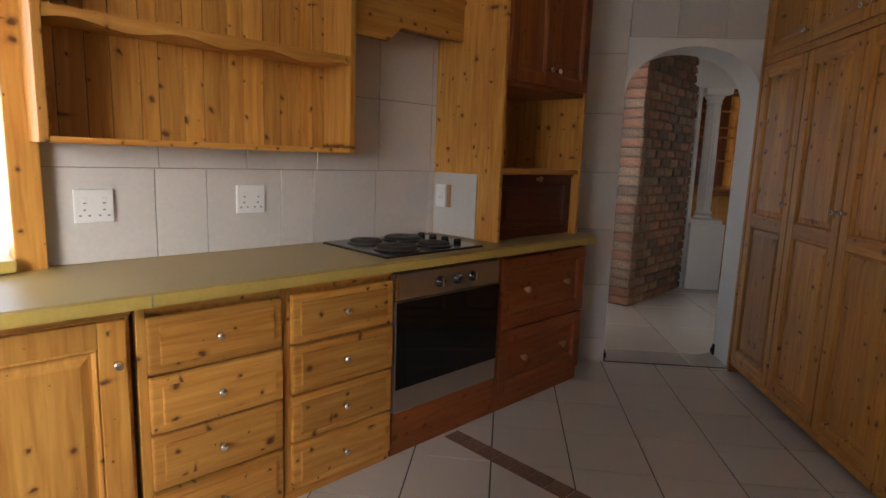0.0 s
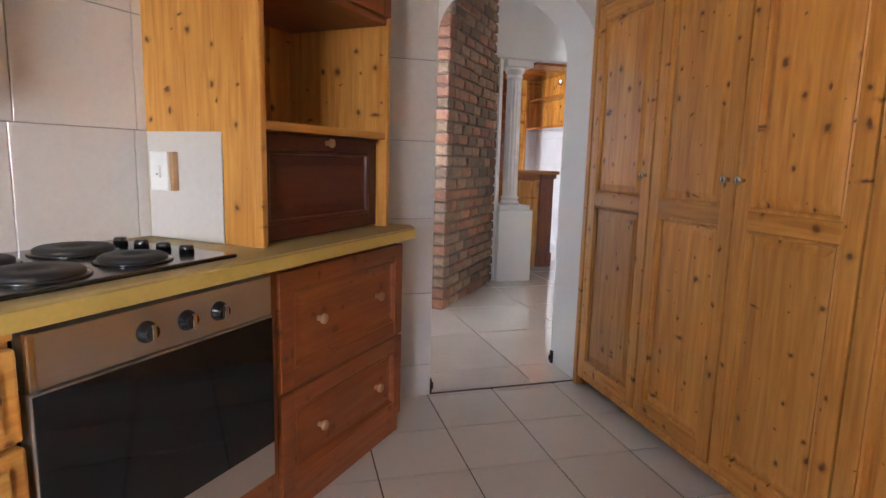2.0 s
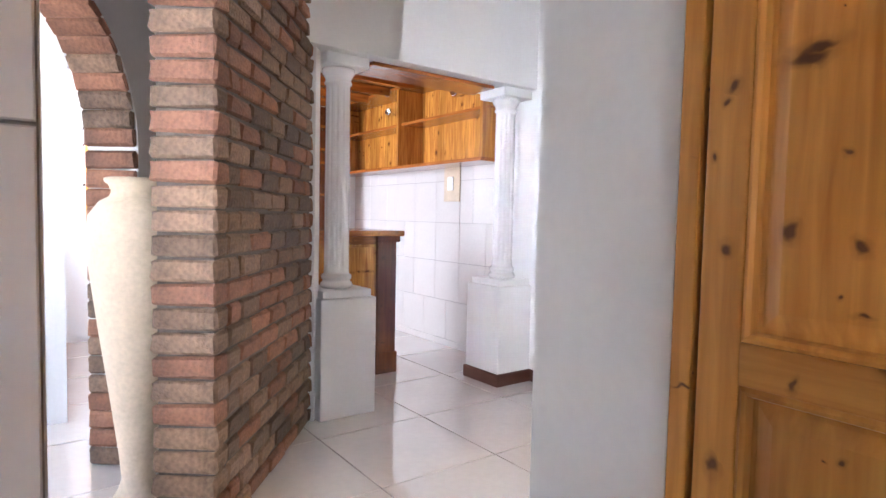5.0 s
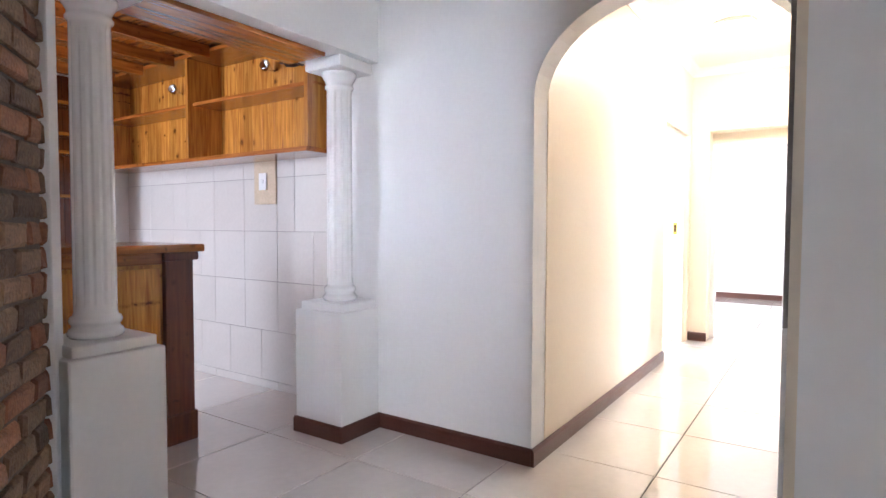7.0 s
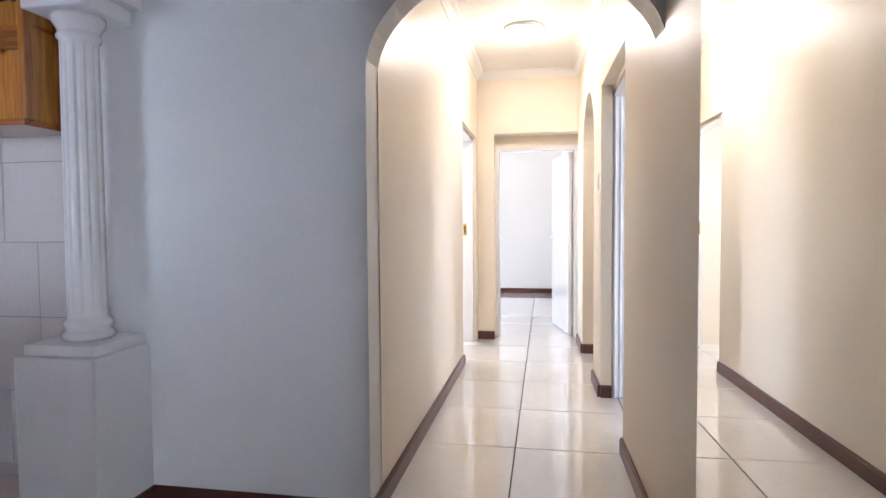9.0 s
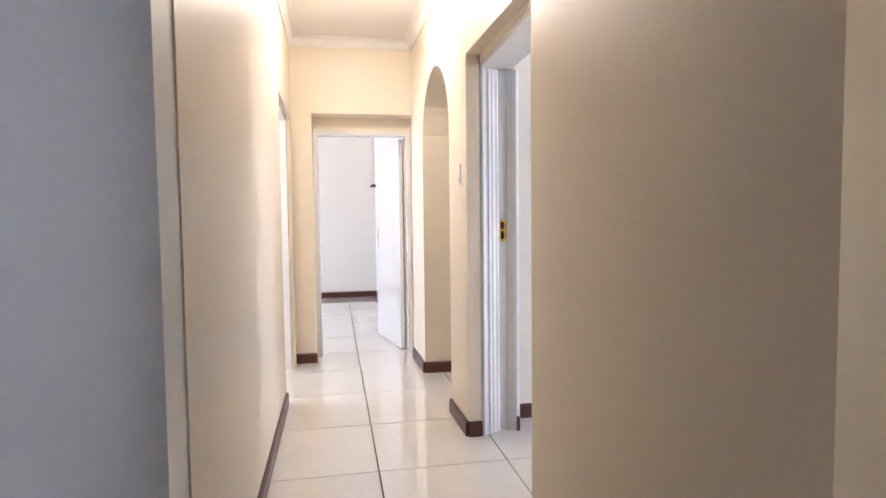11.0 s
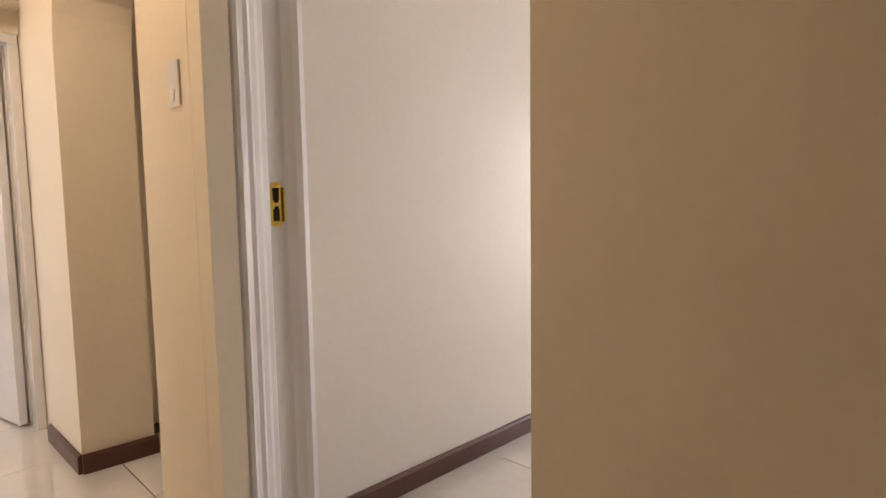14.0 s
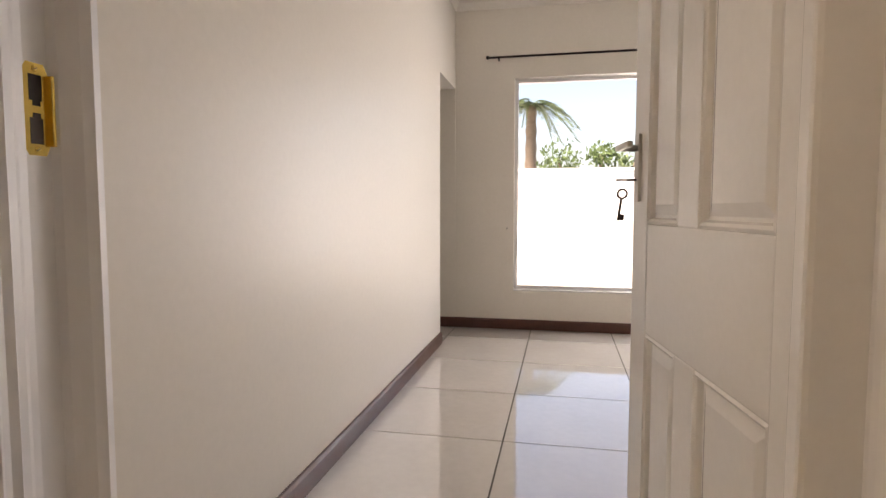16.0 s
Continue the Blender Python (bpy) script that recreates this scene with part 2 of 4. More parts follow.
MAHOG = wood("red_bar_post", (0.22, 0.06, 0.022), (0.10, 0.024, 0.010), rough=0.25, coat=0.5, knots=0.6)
WORKTOP = mat("mustard_laminate", (0.43, 0.325, 0.13), 0.40, vary=0.05, scale=2, bump=0.01)
EDGE = mat("yellow_laminate_edge", (0.55, 0.40, 0.10), 0.40, vary=0.1, scale=9, bump=0.02)
STEEL = mat("brushed_steel", (0.55, 0.53, 0.50), 0.40, metal=1.0, vary=0.06, scale=3, bump=0.03, stretch=(1, 1, 30))
CHROME = mat("chrome", (0.75, 0.74, 0.72), 0.12, metal=1.0, vary=0.03, bump=0)
BLACK = mat("black_enamel", (0.012, 0.012, 0.013), 0.16, vary=0.2, bump=0.02, coat=0.3)
OVEN_GLASS = mat("black_oven_glass", (0.006, 0.006, 0.007), 0.06, vary=0.1, bump=0)
PLASTIC = mat("white_plastic", (0.75, 0.75, 0.74), 0.40, vary=0.02, bump=0)
GREY_PLASTIC = mat("grey_plastic", (0.25, 0.25, 0.25), 0.4, vary=0.05, bump=0)
BRASS = mat("brass", (0.80, 0.58, 0.16), 0.16, metal=1.0, vary=0.1, scale=20, bump=0.02)
PALE_BOARD = mat("pale_mounting_board", (0.56, 0.45, 0.32), 0.5, vary=0.15, scale=12)
PINEKNOB = mat("pale_wood_knob", (0.42, 0.24, 0.12), 0.45, vary=0.15, scale=20)
CLAY = mat("sand_stoneware", (0.62, 0.50, 0.36), 0.7, vary=0.16, scale=7, bump=0.15, fine=50)
IRON = mat("dark_iron", (0.03, 0.02, 0.017), 0.4, metal=0.6, vary=0.2, bump=0.03)
MIRROR = mat("mirror_silver", (0.93, 0.94, 0.94), 0.02, metal=1.0, vary=0.0, bump=0)
MIRROR.node_tree.nodes["Principled BSDF"].inputs["Roughness"].default_value = 0.0
for link in list(MIRROR.node_tree.links):
    if link.to_socket.name == "Roughness":
        MIRROR.node_tree.links.remove(link)
GLASS = clear_glass("window_glass")
LAMPGLASS = glow("lamp_glass", (1.0, 0.86, 0.68), 15.5)
PAVING = mat("pale_paving", (0.55, 0.52, 0.47), 0.8, vary=0.12, scale=2, bump=0.2)
YARDWALL = mat("white_yard_wall", (0.80, 0.79, 0.76), 0.8, vary=0.05, scale=2, bump=0.1)
LEAF = mat("green_leaves", (0.10, 0.15, 0.05), 0.5, vary=0.4, scale=4, bump=0)
PALM = mat("palm_fronds", (0.09, 0.13, 0.045), 0.5, vary=0.3, scale=4, bump=0)
BARK = mat("palm_bark", (0.20, 0.15, 0.11), 0.9, vary=0.3, scale=9, bump=0.4)

# ---- building helpers ----


def box(bm, x0, x1, y0, y1, z0, z1, bevel=0.0):
    r = bmesh.ops.create_cube(bm, size=1, matrix=Matrix.Translation(((x0 + x1) / 2, (y0 + y1) / 2, (z0 + z1) / 2)) @ Matrix.Diagonal((x1 - x0, y1 - y0, z1 - z0, 1)))
    if bevel:
        bmesh.ops.bevel(bm, geom=list({e for v in r["verts"] for e in v.link_edges}), offset=bevel, segments=2, affect="EDGES", profile=0.6)
    return bm


def cube(*args, bevel=0.0):
    return box(bmesh.new(), *args, bevel=bevel)


def lathe(profile, segments=32, flute=None, bm=None, m=None):
    """A turned body from rows of (radius, height); flute: (first row, last row, count, depth)."""
    bm = bm or bmesh.new()
    rings = []
    for i, (r, z) in enumerate(profile):
        ring = []
        for k in range(segments):
            a = 2 * math.pi * k / segments
            q = r
            if flute and flute[0] <= i <= flute[1]:
                q = r * (1 - flute[3] * max(0.0, math.cos(a * flute[2])) ** 0.6)
            co = Vector((q * math.cos(a), q * math.sin(a), z))
            ring.append(bm.verts.new(m @ co if m else co))
        rings.append(ring)
    for a, b in zip(rings, rings[1:]):
        for k in range(segments):
            n = (k + 1) % segments
            bm.faces.new((a[k], a[n], b[n], b[k])).smooth = True
    bm.faces.new(rings[-1])
    bm.faces.new(rings[0][::-1])
    return bm


def extrude_outline(points, y0, y1):
    """A plate from an outline in x and z, from depth y0 to y1."""
    bm = bmesh.new()
    a = [bm.verts.new((x, y0, z)) for x, z in points]
    b = [bm.verts.new((x, y1, z)) for x, z in points]
    bm.faces.new(a)
    bm.faces.new(b[::-1])
    for i in range(len(points)):
        j = (i + 1) % len(points)
        bm.faces.new((a[j], a[i], b[i], b[j]))
    bmesh.ops.recalc_face_normals(bm, faces=bm.faces)
    return bm


def mesh_of(name, bm, material):
    me = bpy.data.meshes.new(name)
    bm.to_mesh(me)
    bm.free()
    me.materials.append(material)
    return me


def part(name, bm, material, parent, label="", m=None):
    ob = new(name, mesh_of(name, bm, material))
    ob.parent = parent
    if m:
        ob.matrix_basis = m
    return tagged(ob, label)


def thing(name, label, category, m=None, group=""):
    ob = new(name)
    ob.empty_display_size = 0.1
    if m:
        ob.matrix_basis = m
    return tagged(ob, label, category, group)


def solid(name, bm, material, label, category, m=None, kind="", group=""):
    ob = new(name, mesh_of(name, bm, material))
    if m:
        ob.matrix_basis = m
    return tagged(ob, label, category, group, kind)


def arc(a, b, spring, apex, n=20):
    """Points of an arch's curve from a to b."""
    c, r = (a + b) / 2, (b - a) / 2
    return [(c - r * math.cos(math.pi * k / n), spring + (apex - spring) * math.sin(math.pi * k / n)) for k in range(n + 1)]


def wall(name, p, q, thick, height, material, label, openings=(), base=0.0):
    """A wall whose face runs from p to q, its thickness to the left of that way. Openings: (from, to, head) or (from, to, spring, apex)."""
    d = Vector((q[0] - p[0], q[1] - p[1]))
    pts = [(0, base)]
    for o in sorted(openings):
        pts.append((o[0], base))
        pts += arc(*o) if len(o) == 4 else [(o[0], o[2]), (o[1], o[2])]
        pts.append((o[1], base))
    pts += [(d.length, base), (d.length, height), (0, height)]
    bm = extrude_outline(pts, 0, thick)
    return solid(name, bm, material, label, "wall", pose(p[0], p[1], 0, 0, 0, math.degrees(math.atan2(d.y, d.x))), "structure")


def window_wall(name, p, q, thick, material, label, x0, x1, z0, z1):
    """A wall like wall(), with one window opening and a white frame in it."""
    d = Vector((q[0] - p[0], q[1] - p[1]))
    bm = cube(0, x0, 0, thick, 0, H)
    box(bm, x1, d.length, 0, thick, 0, H)
    box(bm, x0, x1, 0, thick, 0, z0)
    box(bm, x0, x1, 0, thick, z1, H)
    ob = solid(name, bm, material, label, "wall", pose(p[0], p[1], 0, 0, 0, math.degrees(math.atan2(d.y, d.x))), "structure")
    for a, b, c, e in ((x0, x0 + 0.04, z0, z1), (x1 - 0.04, x1, z0, z1), (x0 + 0.04, x1 - 0.04, z0, z0 + 0.04), (x0 + 0.04, x1 - 0.04, z1 - 0.04, z1)):
        part("window_frame", cube(a, b, thick * 0.6, thick * 0.6 + 0.05, c, e, bevel=0.003), GLOSS_WHITE, ob)
    return ob


def skirting(p, q, parent=None, height=0.085):
    """A skirting board along a wall's face from p to q, standing out to the right of that way."""
    d = Vector((q[0] - p[0], q[1] - p[1]))
    prof = [(0, 0), (-0.018, 0), (-0.018, height - 0.012), (-0.010, height), (0, height)]
    bm = bmesh.new()
    a = [bm.verts.new((0, y, z)) for y, z in prof]
    b = [bm.verts.new((d.length, y, z)) for y, z in prof]
    bm.faces.new(a)
    bm.faces.new(b[::-1])
    for i in range(5):
        bm.faces.new((a[(i + 1) % 5], a[i], b[i], b[(i + 1) % 5]))
    bmesh.ops.recalc_face_normals(bm, faces=bm.faces)
    return solid("baseboard", bm, SKIRT, "dark varnished timber skirting board along the wall", "skirting", pose(p[0], p[1], 0.001, 0, 0, math.degrees(math.atan2(d.y, d.x))), "structure")


H = 2.75

# ---- large structure ----
# kitchen run frame: x along the worktop, y into the wall
KIT = pose(-0.193, 0.039, 0, 0, 0, -1.87) @ Matrix.Diagonal((1, 1, 0.986, 1))
RUN = KIT @ pose(0.66, 2.56, 0, 0, 0, 50.5)


def run(u, v=0.0, z=0.0):
    return RUN @ Vector((u, v, z))


# one sheet under all the tiles
solid("floor", cube(-3.2, 12.2, -3.6, 9.0, -0.12, -0.006), GROUT, "dark grout bed under the pale floor tiles", "floor", kind="structure")
FLOOR = bpy.data.objects["floor"]

RIGHT = math.degrees(math.atan(0.023))


def right_wall_y(x):
    return 3.31 + 0.023 * (x - 2.5)


# wall between kitchen and hall, with its arch
ARCH_L, ARCH_R = 0.776, 1.592
solid("wall_kitchen_arch", extrude_outline([(-2.6, 0), (ARCH_L, 0)] + arc(ARCH_L, ARCH_R, 1.70, 2.015, 28) + [(ARCH_R, 0), (2.45, 0), (2.45, H), (-2.6, H)], 2.985, 3.285), WHITE, "white plastered wall with a rounded arch between kitchen and hall", "wall", kind="structure")
# the wall that goes on beside the hall and the corridor
A = (1.62, right_wall_y(1.72))
wl = lambda x: (x - A[0]) / math.cos(radians(RIGHT))  # noqa: E731
B = (7.5, right_wall_y(7.5))
DOOR_A, DOOR_B = 4.613, 5.60
wall("wall_corridor_right", B, A, 0.30, H, CREAM, "cream painted corridor wall with a doorway and an arch",
     [(wl(7.5) - wl(5.676), wl(7.5) - wl(4.558), 2.13), (wl(7.5) - wl(6.97), wl(7.5) - wl(6.03), 1.80, 2.285)])
for x0, x1 in ((DOOR_B, 5.676), (4.558, DOOR_A)):
    solid("wall_reveal", cube(0, x1 - x0, -0.075, 0, 0, 2.13), CREAM, "cream plaster reveal beside the door frame", "wall", pose(x0, right_wall_y(x0), 0, 0, 0, RIGHT), "structure")
wall("wall_kitchen_diagonal", run(0.55, 0.56)[:2], run(-2.56, 0.56)[:2], -0.25, H, WHITE, "white plastered kitchen wall behind the worktop")
bm = cube(-4.3, -2.56, 0.56, 0.81, 0, 0.93)
box(bm, -4.3, -2.56, 0.56, 0.81, 2.1, H)
box(bm, -4.3, -3.95, 0.56, 0.81, 0.93, 2.1)
solid("wall_kitchen_window", bm, WHITE, "white kitchen wall around the window over the worktop", "wall", RUN, "structure")
wall("wall_kitchen_right", (2.25, 3.0), (2.25, -2.1), 0.2, H, WHITE, "white kitchen wall behind the pantry cupboards")
c = run(-4.3, 0.56)
wall("wall_kitchen_left", (c[0], -2.1), (c[0], c[1] + 0.1), 0.2, H, WHITE, "plain white kitchen wall")
# this window is never in view, added to hold the back fill lamp
window_wall("wall_kitchen_back", (c[0] - 0.2, -2.1), (2.45, -2.1), -0.2, WHITE, "white kitchen wall with an added unseen window for the fill lamp", -2.35 - c[0] + 0.2, -1.15 - c[0] + 0.2, 0.95, 2.1)

# hall: porch arch wall, brick wall, pillars
JX, JY, DX, DY = 1.19, 5.38, 0.618, 0.786
p0 = (JX - 2.75 * DX, JY - 2.75 * DY)
p1 = (JX + 1.05 * DX, JY + 1.05 * DY)
porch = wall("wall_porch", p0, p1, 0.23, H, WHITE, "white plastered wall with a brick-lined entrance arch", [(1.45, 2.75, 1.45, 2.1)])
# unseen slab and wall, added to cut the daylight through the porch arch
solid("porch_shade_slab", cube(-0.6, 4.6, 0.24, 2.9, 2.45, 2.6), CEIL, "unseen white slab added over the porch to shade it", "porch roof", porch.matrix_basis, "structure")
solid("wall_porch_light_block", cube(-0.6, 4.6, 2.6, 2.83, -0.16, 2.45), WHITE, "unseen white wall added to keep daylight out of the porch arch", "wall", porch.matrix_basis, "structure")
wall("wall_hall_back", (p1[0] - 0.3, p1[1]), (2.1, p1[1]), 0.2, H, WHITE, "plain white wall at the end of the entrance")
wall("wall_bar_opening", (2.0, 5.42), (3.745, 5.42), 0.38, H, WHITE, "white plastered beam over the bar opening", base=2.1)
solid("wall_hall_end", extrude_outline([(-5.80, 0), (-4.45, 0)] + [(y, z) for y, z in arc(-4.45, -3.325, 1.79, 2.215, 24)] + [(-3.325, 0), (-3.28, 0), (-3.28, H), (-5.80, H)], 0, 0.155), WHITE, "white hall wall with the rounded arch into the corridor", "wall", Matrix.Translation((3.735, 0, 0)) @ pose(0, 0, 0, 0, 0, -90), "structure")
solid("wall_bar_right", cube(3.895, 4.1, 4.6, 8.6, 0, H), WHITE, "wall behind the bar room tiles", "wall", kind="structure")
wall("wall_bar_back", (0.85, 8.45), (4.1, 8.45), 0.2, H, WHITE, "bar room end wall behind the shelves")
# unseen opening, put in for the bar's added lamp
window_wall("wall_bar_left", (0.95, p1[1]), (0.95, 8.45), 0.2, WHITE, "white bar room wall with an added unseen window", 6.58 - p1[1], 8.02 - p1[1], 0.98, 2.22)

# corridor and far room
CL = 4.445
wall("wall_corridor_left", (3.89, CL), (7.5, CL), 0.15, H, CREAM, "cream painted corridor wall with a side opening", [(2.506, 3.50, 2.08)])
solid("wall_corridor_end", extrude_outline([(-5.2, 0), (-4.275, 0), (-4.275, 2.13), (-3.405, 2.13), (-3.405, 0), (-3.0, 0), (-3.0, H), (-5.2, H)], 0, 0.32), CREAM, "cream painted end wall with a doorway", "wall", Matrix.Translation((7.505, 0, 0)) @ pose(0, 0, 0, 0, 0, -90), "structure")
wall("wall_far_room_right", (11.7, 3.46), (7.82, 3.46), 0.2, H, OFFWHITE, "plain pale bedroom wall")
wall("wall_far_room_end", (11.6, 7.6), (11.6, 3.4), 0.2, H, OFFWHITE, "plain pale bedroom end wall")
# the wide opening is unseen, added around the far room's lamp
window_wall("wall_far_room_left", (7.8, 7.45), (11.7, 7.45), 0.2, OFFWHITE, "pale bedroom wall with a wide added unseen window", 1.3, 3.5, 0.75, 2.25)
wall("wall_far_room_near", (7.83, 4.9), (7.83, 7.5), 0.2, H, OFFWHITE, "plain pale bedroom wall")
# unseen window, added as a place for the side room's fill
window_wall("wall_side_room_end", (6.2, 6.4), (7.7, 6.4), 0.2, CREAM, "cream wall of the side room with an added unseen window", 0.33, 1.27, 0.98, 2.22)
wall("wall_side_room_near", (6.2, 4.59), (6.2, 6.5), 0.15, H, CREAM, "plain wall of the side room")
# space behind the corridor's second arch
wall("wall_alcove_end", (7.6, 1.9), (5.9, 1.9), 0.15, H, CREAM, "plain alcove wall")
wall("wall_alcove_far", (7.35, 3.3), (7.35, 1.8), 0.15, H, CREAM, "plain alcove wall")

# bedroom
wall("wall_bedroom_left", (RX, 3.1), (RX, RY - 0.02), 0.14, H, OFFWHITE, "cream bedroom wall with a passage at its end", [(3.485, 4.11, 2.04)])
WX0, WX1, WZ0, WZ1 = 3.85, 5.33, 0.34, 2.11
bm = cube(2.4, WX0, RY - 0.22, RY, 0, H)
box(bm, WX1, 7.3, RY - 0.22, RY, 0, H)
box(bm, WX0, WX1, RY - 0.22, RY, 0, WZ0)
box(bm, WX0, WX1, RY - 0.22, RY, WZ1, H)
solid("wall_bedroom_end", bm, OFFWHITE, "cream bedroom end wall around a tall window", "wall", kind="structure")
wall("wall_bedroom_right", (2.6, RY), (2.6, 3.1), 0.2, H, OFFWHITE, "plain cream bedroom wall")
wall("wall_passage", (7.1, 0.3), (7.1, RY), 0.15, H, OFFWHITE, "plain wall of the passage beside the bedroom")
wall("wall_passage_back", (5.97, -0.3), (7.2, -0.3), 0.15, H, OFFWHITE, "plain wall of the passage beside the bedroom")

# ceilings
solid("ceiling_kitchen", cube(-3.3, 2.5, -3.6, 3.1, H, H + 0.1), CEIL, "plain white kitchen ceiling", "ceiling", kind="structure")
# the hall's slab runs on over the porch to hold back sky light
solid("ceiling_hall", cube(-2.6, 3.8, 3.1, 8.7, H + 0.002, H + 0.1), CEIL, "plain white hall ceiling", "ceiling", kind="structure")
solid("ceiling_corridor", cube(3.8, 12.0, 3.12, 8.7, H + 0.004, H + 0.1), CEIL, "white corridor ceiling with a plaster cornice", "ceiling", kind="structure")
solid("ceiling_bedroom", cube(2.3, 7.8, -1.3, 3.12, H + 0.006, H + 0.1), CEIL, "white bedroom ceiling with a plaster cornice", "ceiling", kind="structure")


def cornice(p, q, size=0.075):
    """A coved plaster cornice along a wall's face, to the right of the way from p to q."""
    d = Vector((q[0] - p[0], q[1] - p[1]))
    prof = [(0, 0), (0, -size), (-0.008, -size), (-0.016, -size * 0.75), (-size * 0.55, -size * 0.28), (-size * 0.85, -0.014), (-size, -0.010), (-size, 0)]
    bm = bmesh.new()
    a = [bm.verts.new((0, y, z)) for y, z in prof]
    b = [bm.verts.new((d.length, y, z)) for y, z in prof]
    bm.faces.new(a)
    bm.faces.new(b[::-1])
    n = len(prof)
    for i in range(n):
        bm.faces.new((a[(i + 1) % n], a[i], b[i], b[(i + 1) % n]))
    bmesh.ops.recalc_face_normals(bm, faces=bm.faces)
    solid("trim", bm, CEIL, "white coved plaster cornice along the ceiling", "cornice", pose(p[0], p[1], H + 0.004, 0, 0, math.degrees(math.atan2(d.y, d.x))), "structure")


cornice((3.9, CL), (7.5, CL))
cornice((7.505, CL), (7.505, 3.42))
cornice((7.5, right_wall_y(7.5)), (3.9, right_wall_y(3.9)))
cornice((RX, 3.05), (RX, RY))
cornice((RX, RY), (2.6, RY))
cornice((2.6, RY), (2.6, 3.05))

# skirtings
skirting((3.745, 5.42), (3.735, CL))
skirting((3.72, CL), (6.396, CL))
skirting((7.505, 4.60), (7.505, 4.27))
for a, b in ((7.5, 6.97), (6.03, DOOR_B), (DOOR_A, 3.3)):
    skirting((a, right_wall_y(a)), (b, right_wall_y(b)))
skirting((6.97, right_wall_y(6.97)), (6.965, right_wall_y(6.97) - 0.31))
skirting((RX, 3.08), (RX, -0.384))
skirting((7.0, RY), (2.6, RY))
skirting((5.62, 3.09), (RX, 3.085))
skirting((11.6, 7.3), (11.6, 3.46))
skirting((11.6, 3.46), (7.9, 3.46))
skirting((DOOR_B, right_wall_y(5.60)), (DOOR_B, 3.305))

# ---- outside ----
solid("ground", cube(-300, 300, -300, 300, -0.5, -0.16), PAVING, "pale sunlit paving outside the house", "ground", kind="structure")
yard = thing("yard_wall", "white plastered boundary wall in bright sun", "garden wall", pose(0, -9.0, -0.16))
part("wall", cube(-6, 14, -0.2, 0, 0, 2.0), YARDWALL, yard)
part("coping", cube(-6, 14, -0.26, 0.06, 2.0, 2.07, bevel=0.01), YARDWALL, yard)
solid("roof_eave", cube(2.0, 8.0, -2.2, -1.25, 2.42, 2.56), YARDWALL, "white eave over the bedroom window", "eave", kind="structure")


def leafy_bush(x, y, z, r, seed):
    rnd = random.Random(seed)
    t = thing("garden_bush", "sunlit green garden bush behind the white wall", "bush", pose(x, y, -0.16), "bushes behind the wall")
    part("stem", lathe([(0.06, 0), (0.05, z + 0.1), (0.03, z + 0.2)], 8), BARK, t)
    bm = bmesh.new()
    for _ in range(300):
        d = Vector((rnd.gauss(0, 1), rnd.gauss(0, 1), rnd.gauss(0, 0.7))).normalized() * r * rnd.uniform(0.45, 1.05)
        m = Matrix.Translation(d + Vector((0, 0, z + 0.16))) @ Euler((rnd.uniform(0, 6), rnd.uniform(0, 6), rnd.uniform(0, 6))).to_matrix().to_4x4()
        s = rnd.uniform(0.04, 0.09)
        vs = [bm.verts.new(m @ Vector(c)) for c in ((-s, 0, 0), (0, -s * 0.45, 0.01), (s, 0, 0), (0, s * 0.45, 0.01))]
        bm.faces.new(vs)
    part("crown", bm, LEAF, t)


for i, (x, r) in enumerate(((6.6, 0.5), (5.0, 0.52), (4.05, 0.36), (3.3, 0.5))):
    leafy_bush(x, -10.0, 2.05 + 0.1 * (i % 3), r, i)


def palm(x, y, height, seed):
    rnd = random.Random(seed)
    t = thing("palm_tree", "garden palm with a ringed trunk and drooping fronds", "palm tree", pose(x, y, -0.16))
    part("trunk", lathe([(0.17 + 0.02 * (k % 2) - 0.003 * k, height * k / 18) for k in range(19)], 14), BARK, t)
    for k in range(16):
        a = 2 * math.pi * k / 16 + rnd.uniform(-0.2, 0.2)
        rise = rnd.uniform(0.2, 1.1)
        bm = bmesh.new()
        length = rnd.uniform(0.8, 1.25)
        for j in range(26):
            s = (j + 1) / 26
            c = Vector((length * s, 0, height + rise * s * 0.9 - 1.1 * s * s))
            w = 0.30 * math.sin(math.pi * min(1, s * 0.9 + 0.08)) + 0.05
            for side in (-1, 1):
                tip = c + Vector((0.16, side * w, -0.22 * w - rnd.uniform(0, 0.12)))
                vs = [bm.verts.new(c + Vector((-0.02, 0, 0))), bm.verts.new(c + Vector((0.025, 0, 0))), bm.verts.new(tip)]
                bm.faces.new(vs)
            if j:
                prev = Vector((length * j / 26, 0, height + rise * j / 26 * 0.9 - 1.1 * (j / 26) ** 2))
                vs = [bm.verts.new(q) for q in (prev + Vector((0, -0.012, 0)), prev + Vector((0, 0.012, 0)), c + Vector((0, 0.012, 0)), c + Vector((0, -0.012, 0)))]
                bm.faces.new(vs)
        part("frond", bm, PALM, t, m=pose(0, 0, 0, 0, 0, math.degrees(a)))


palm(5.72, -11.0, 3.8, 5)

# ---- kitchen: worktop side ----


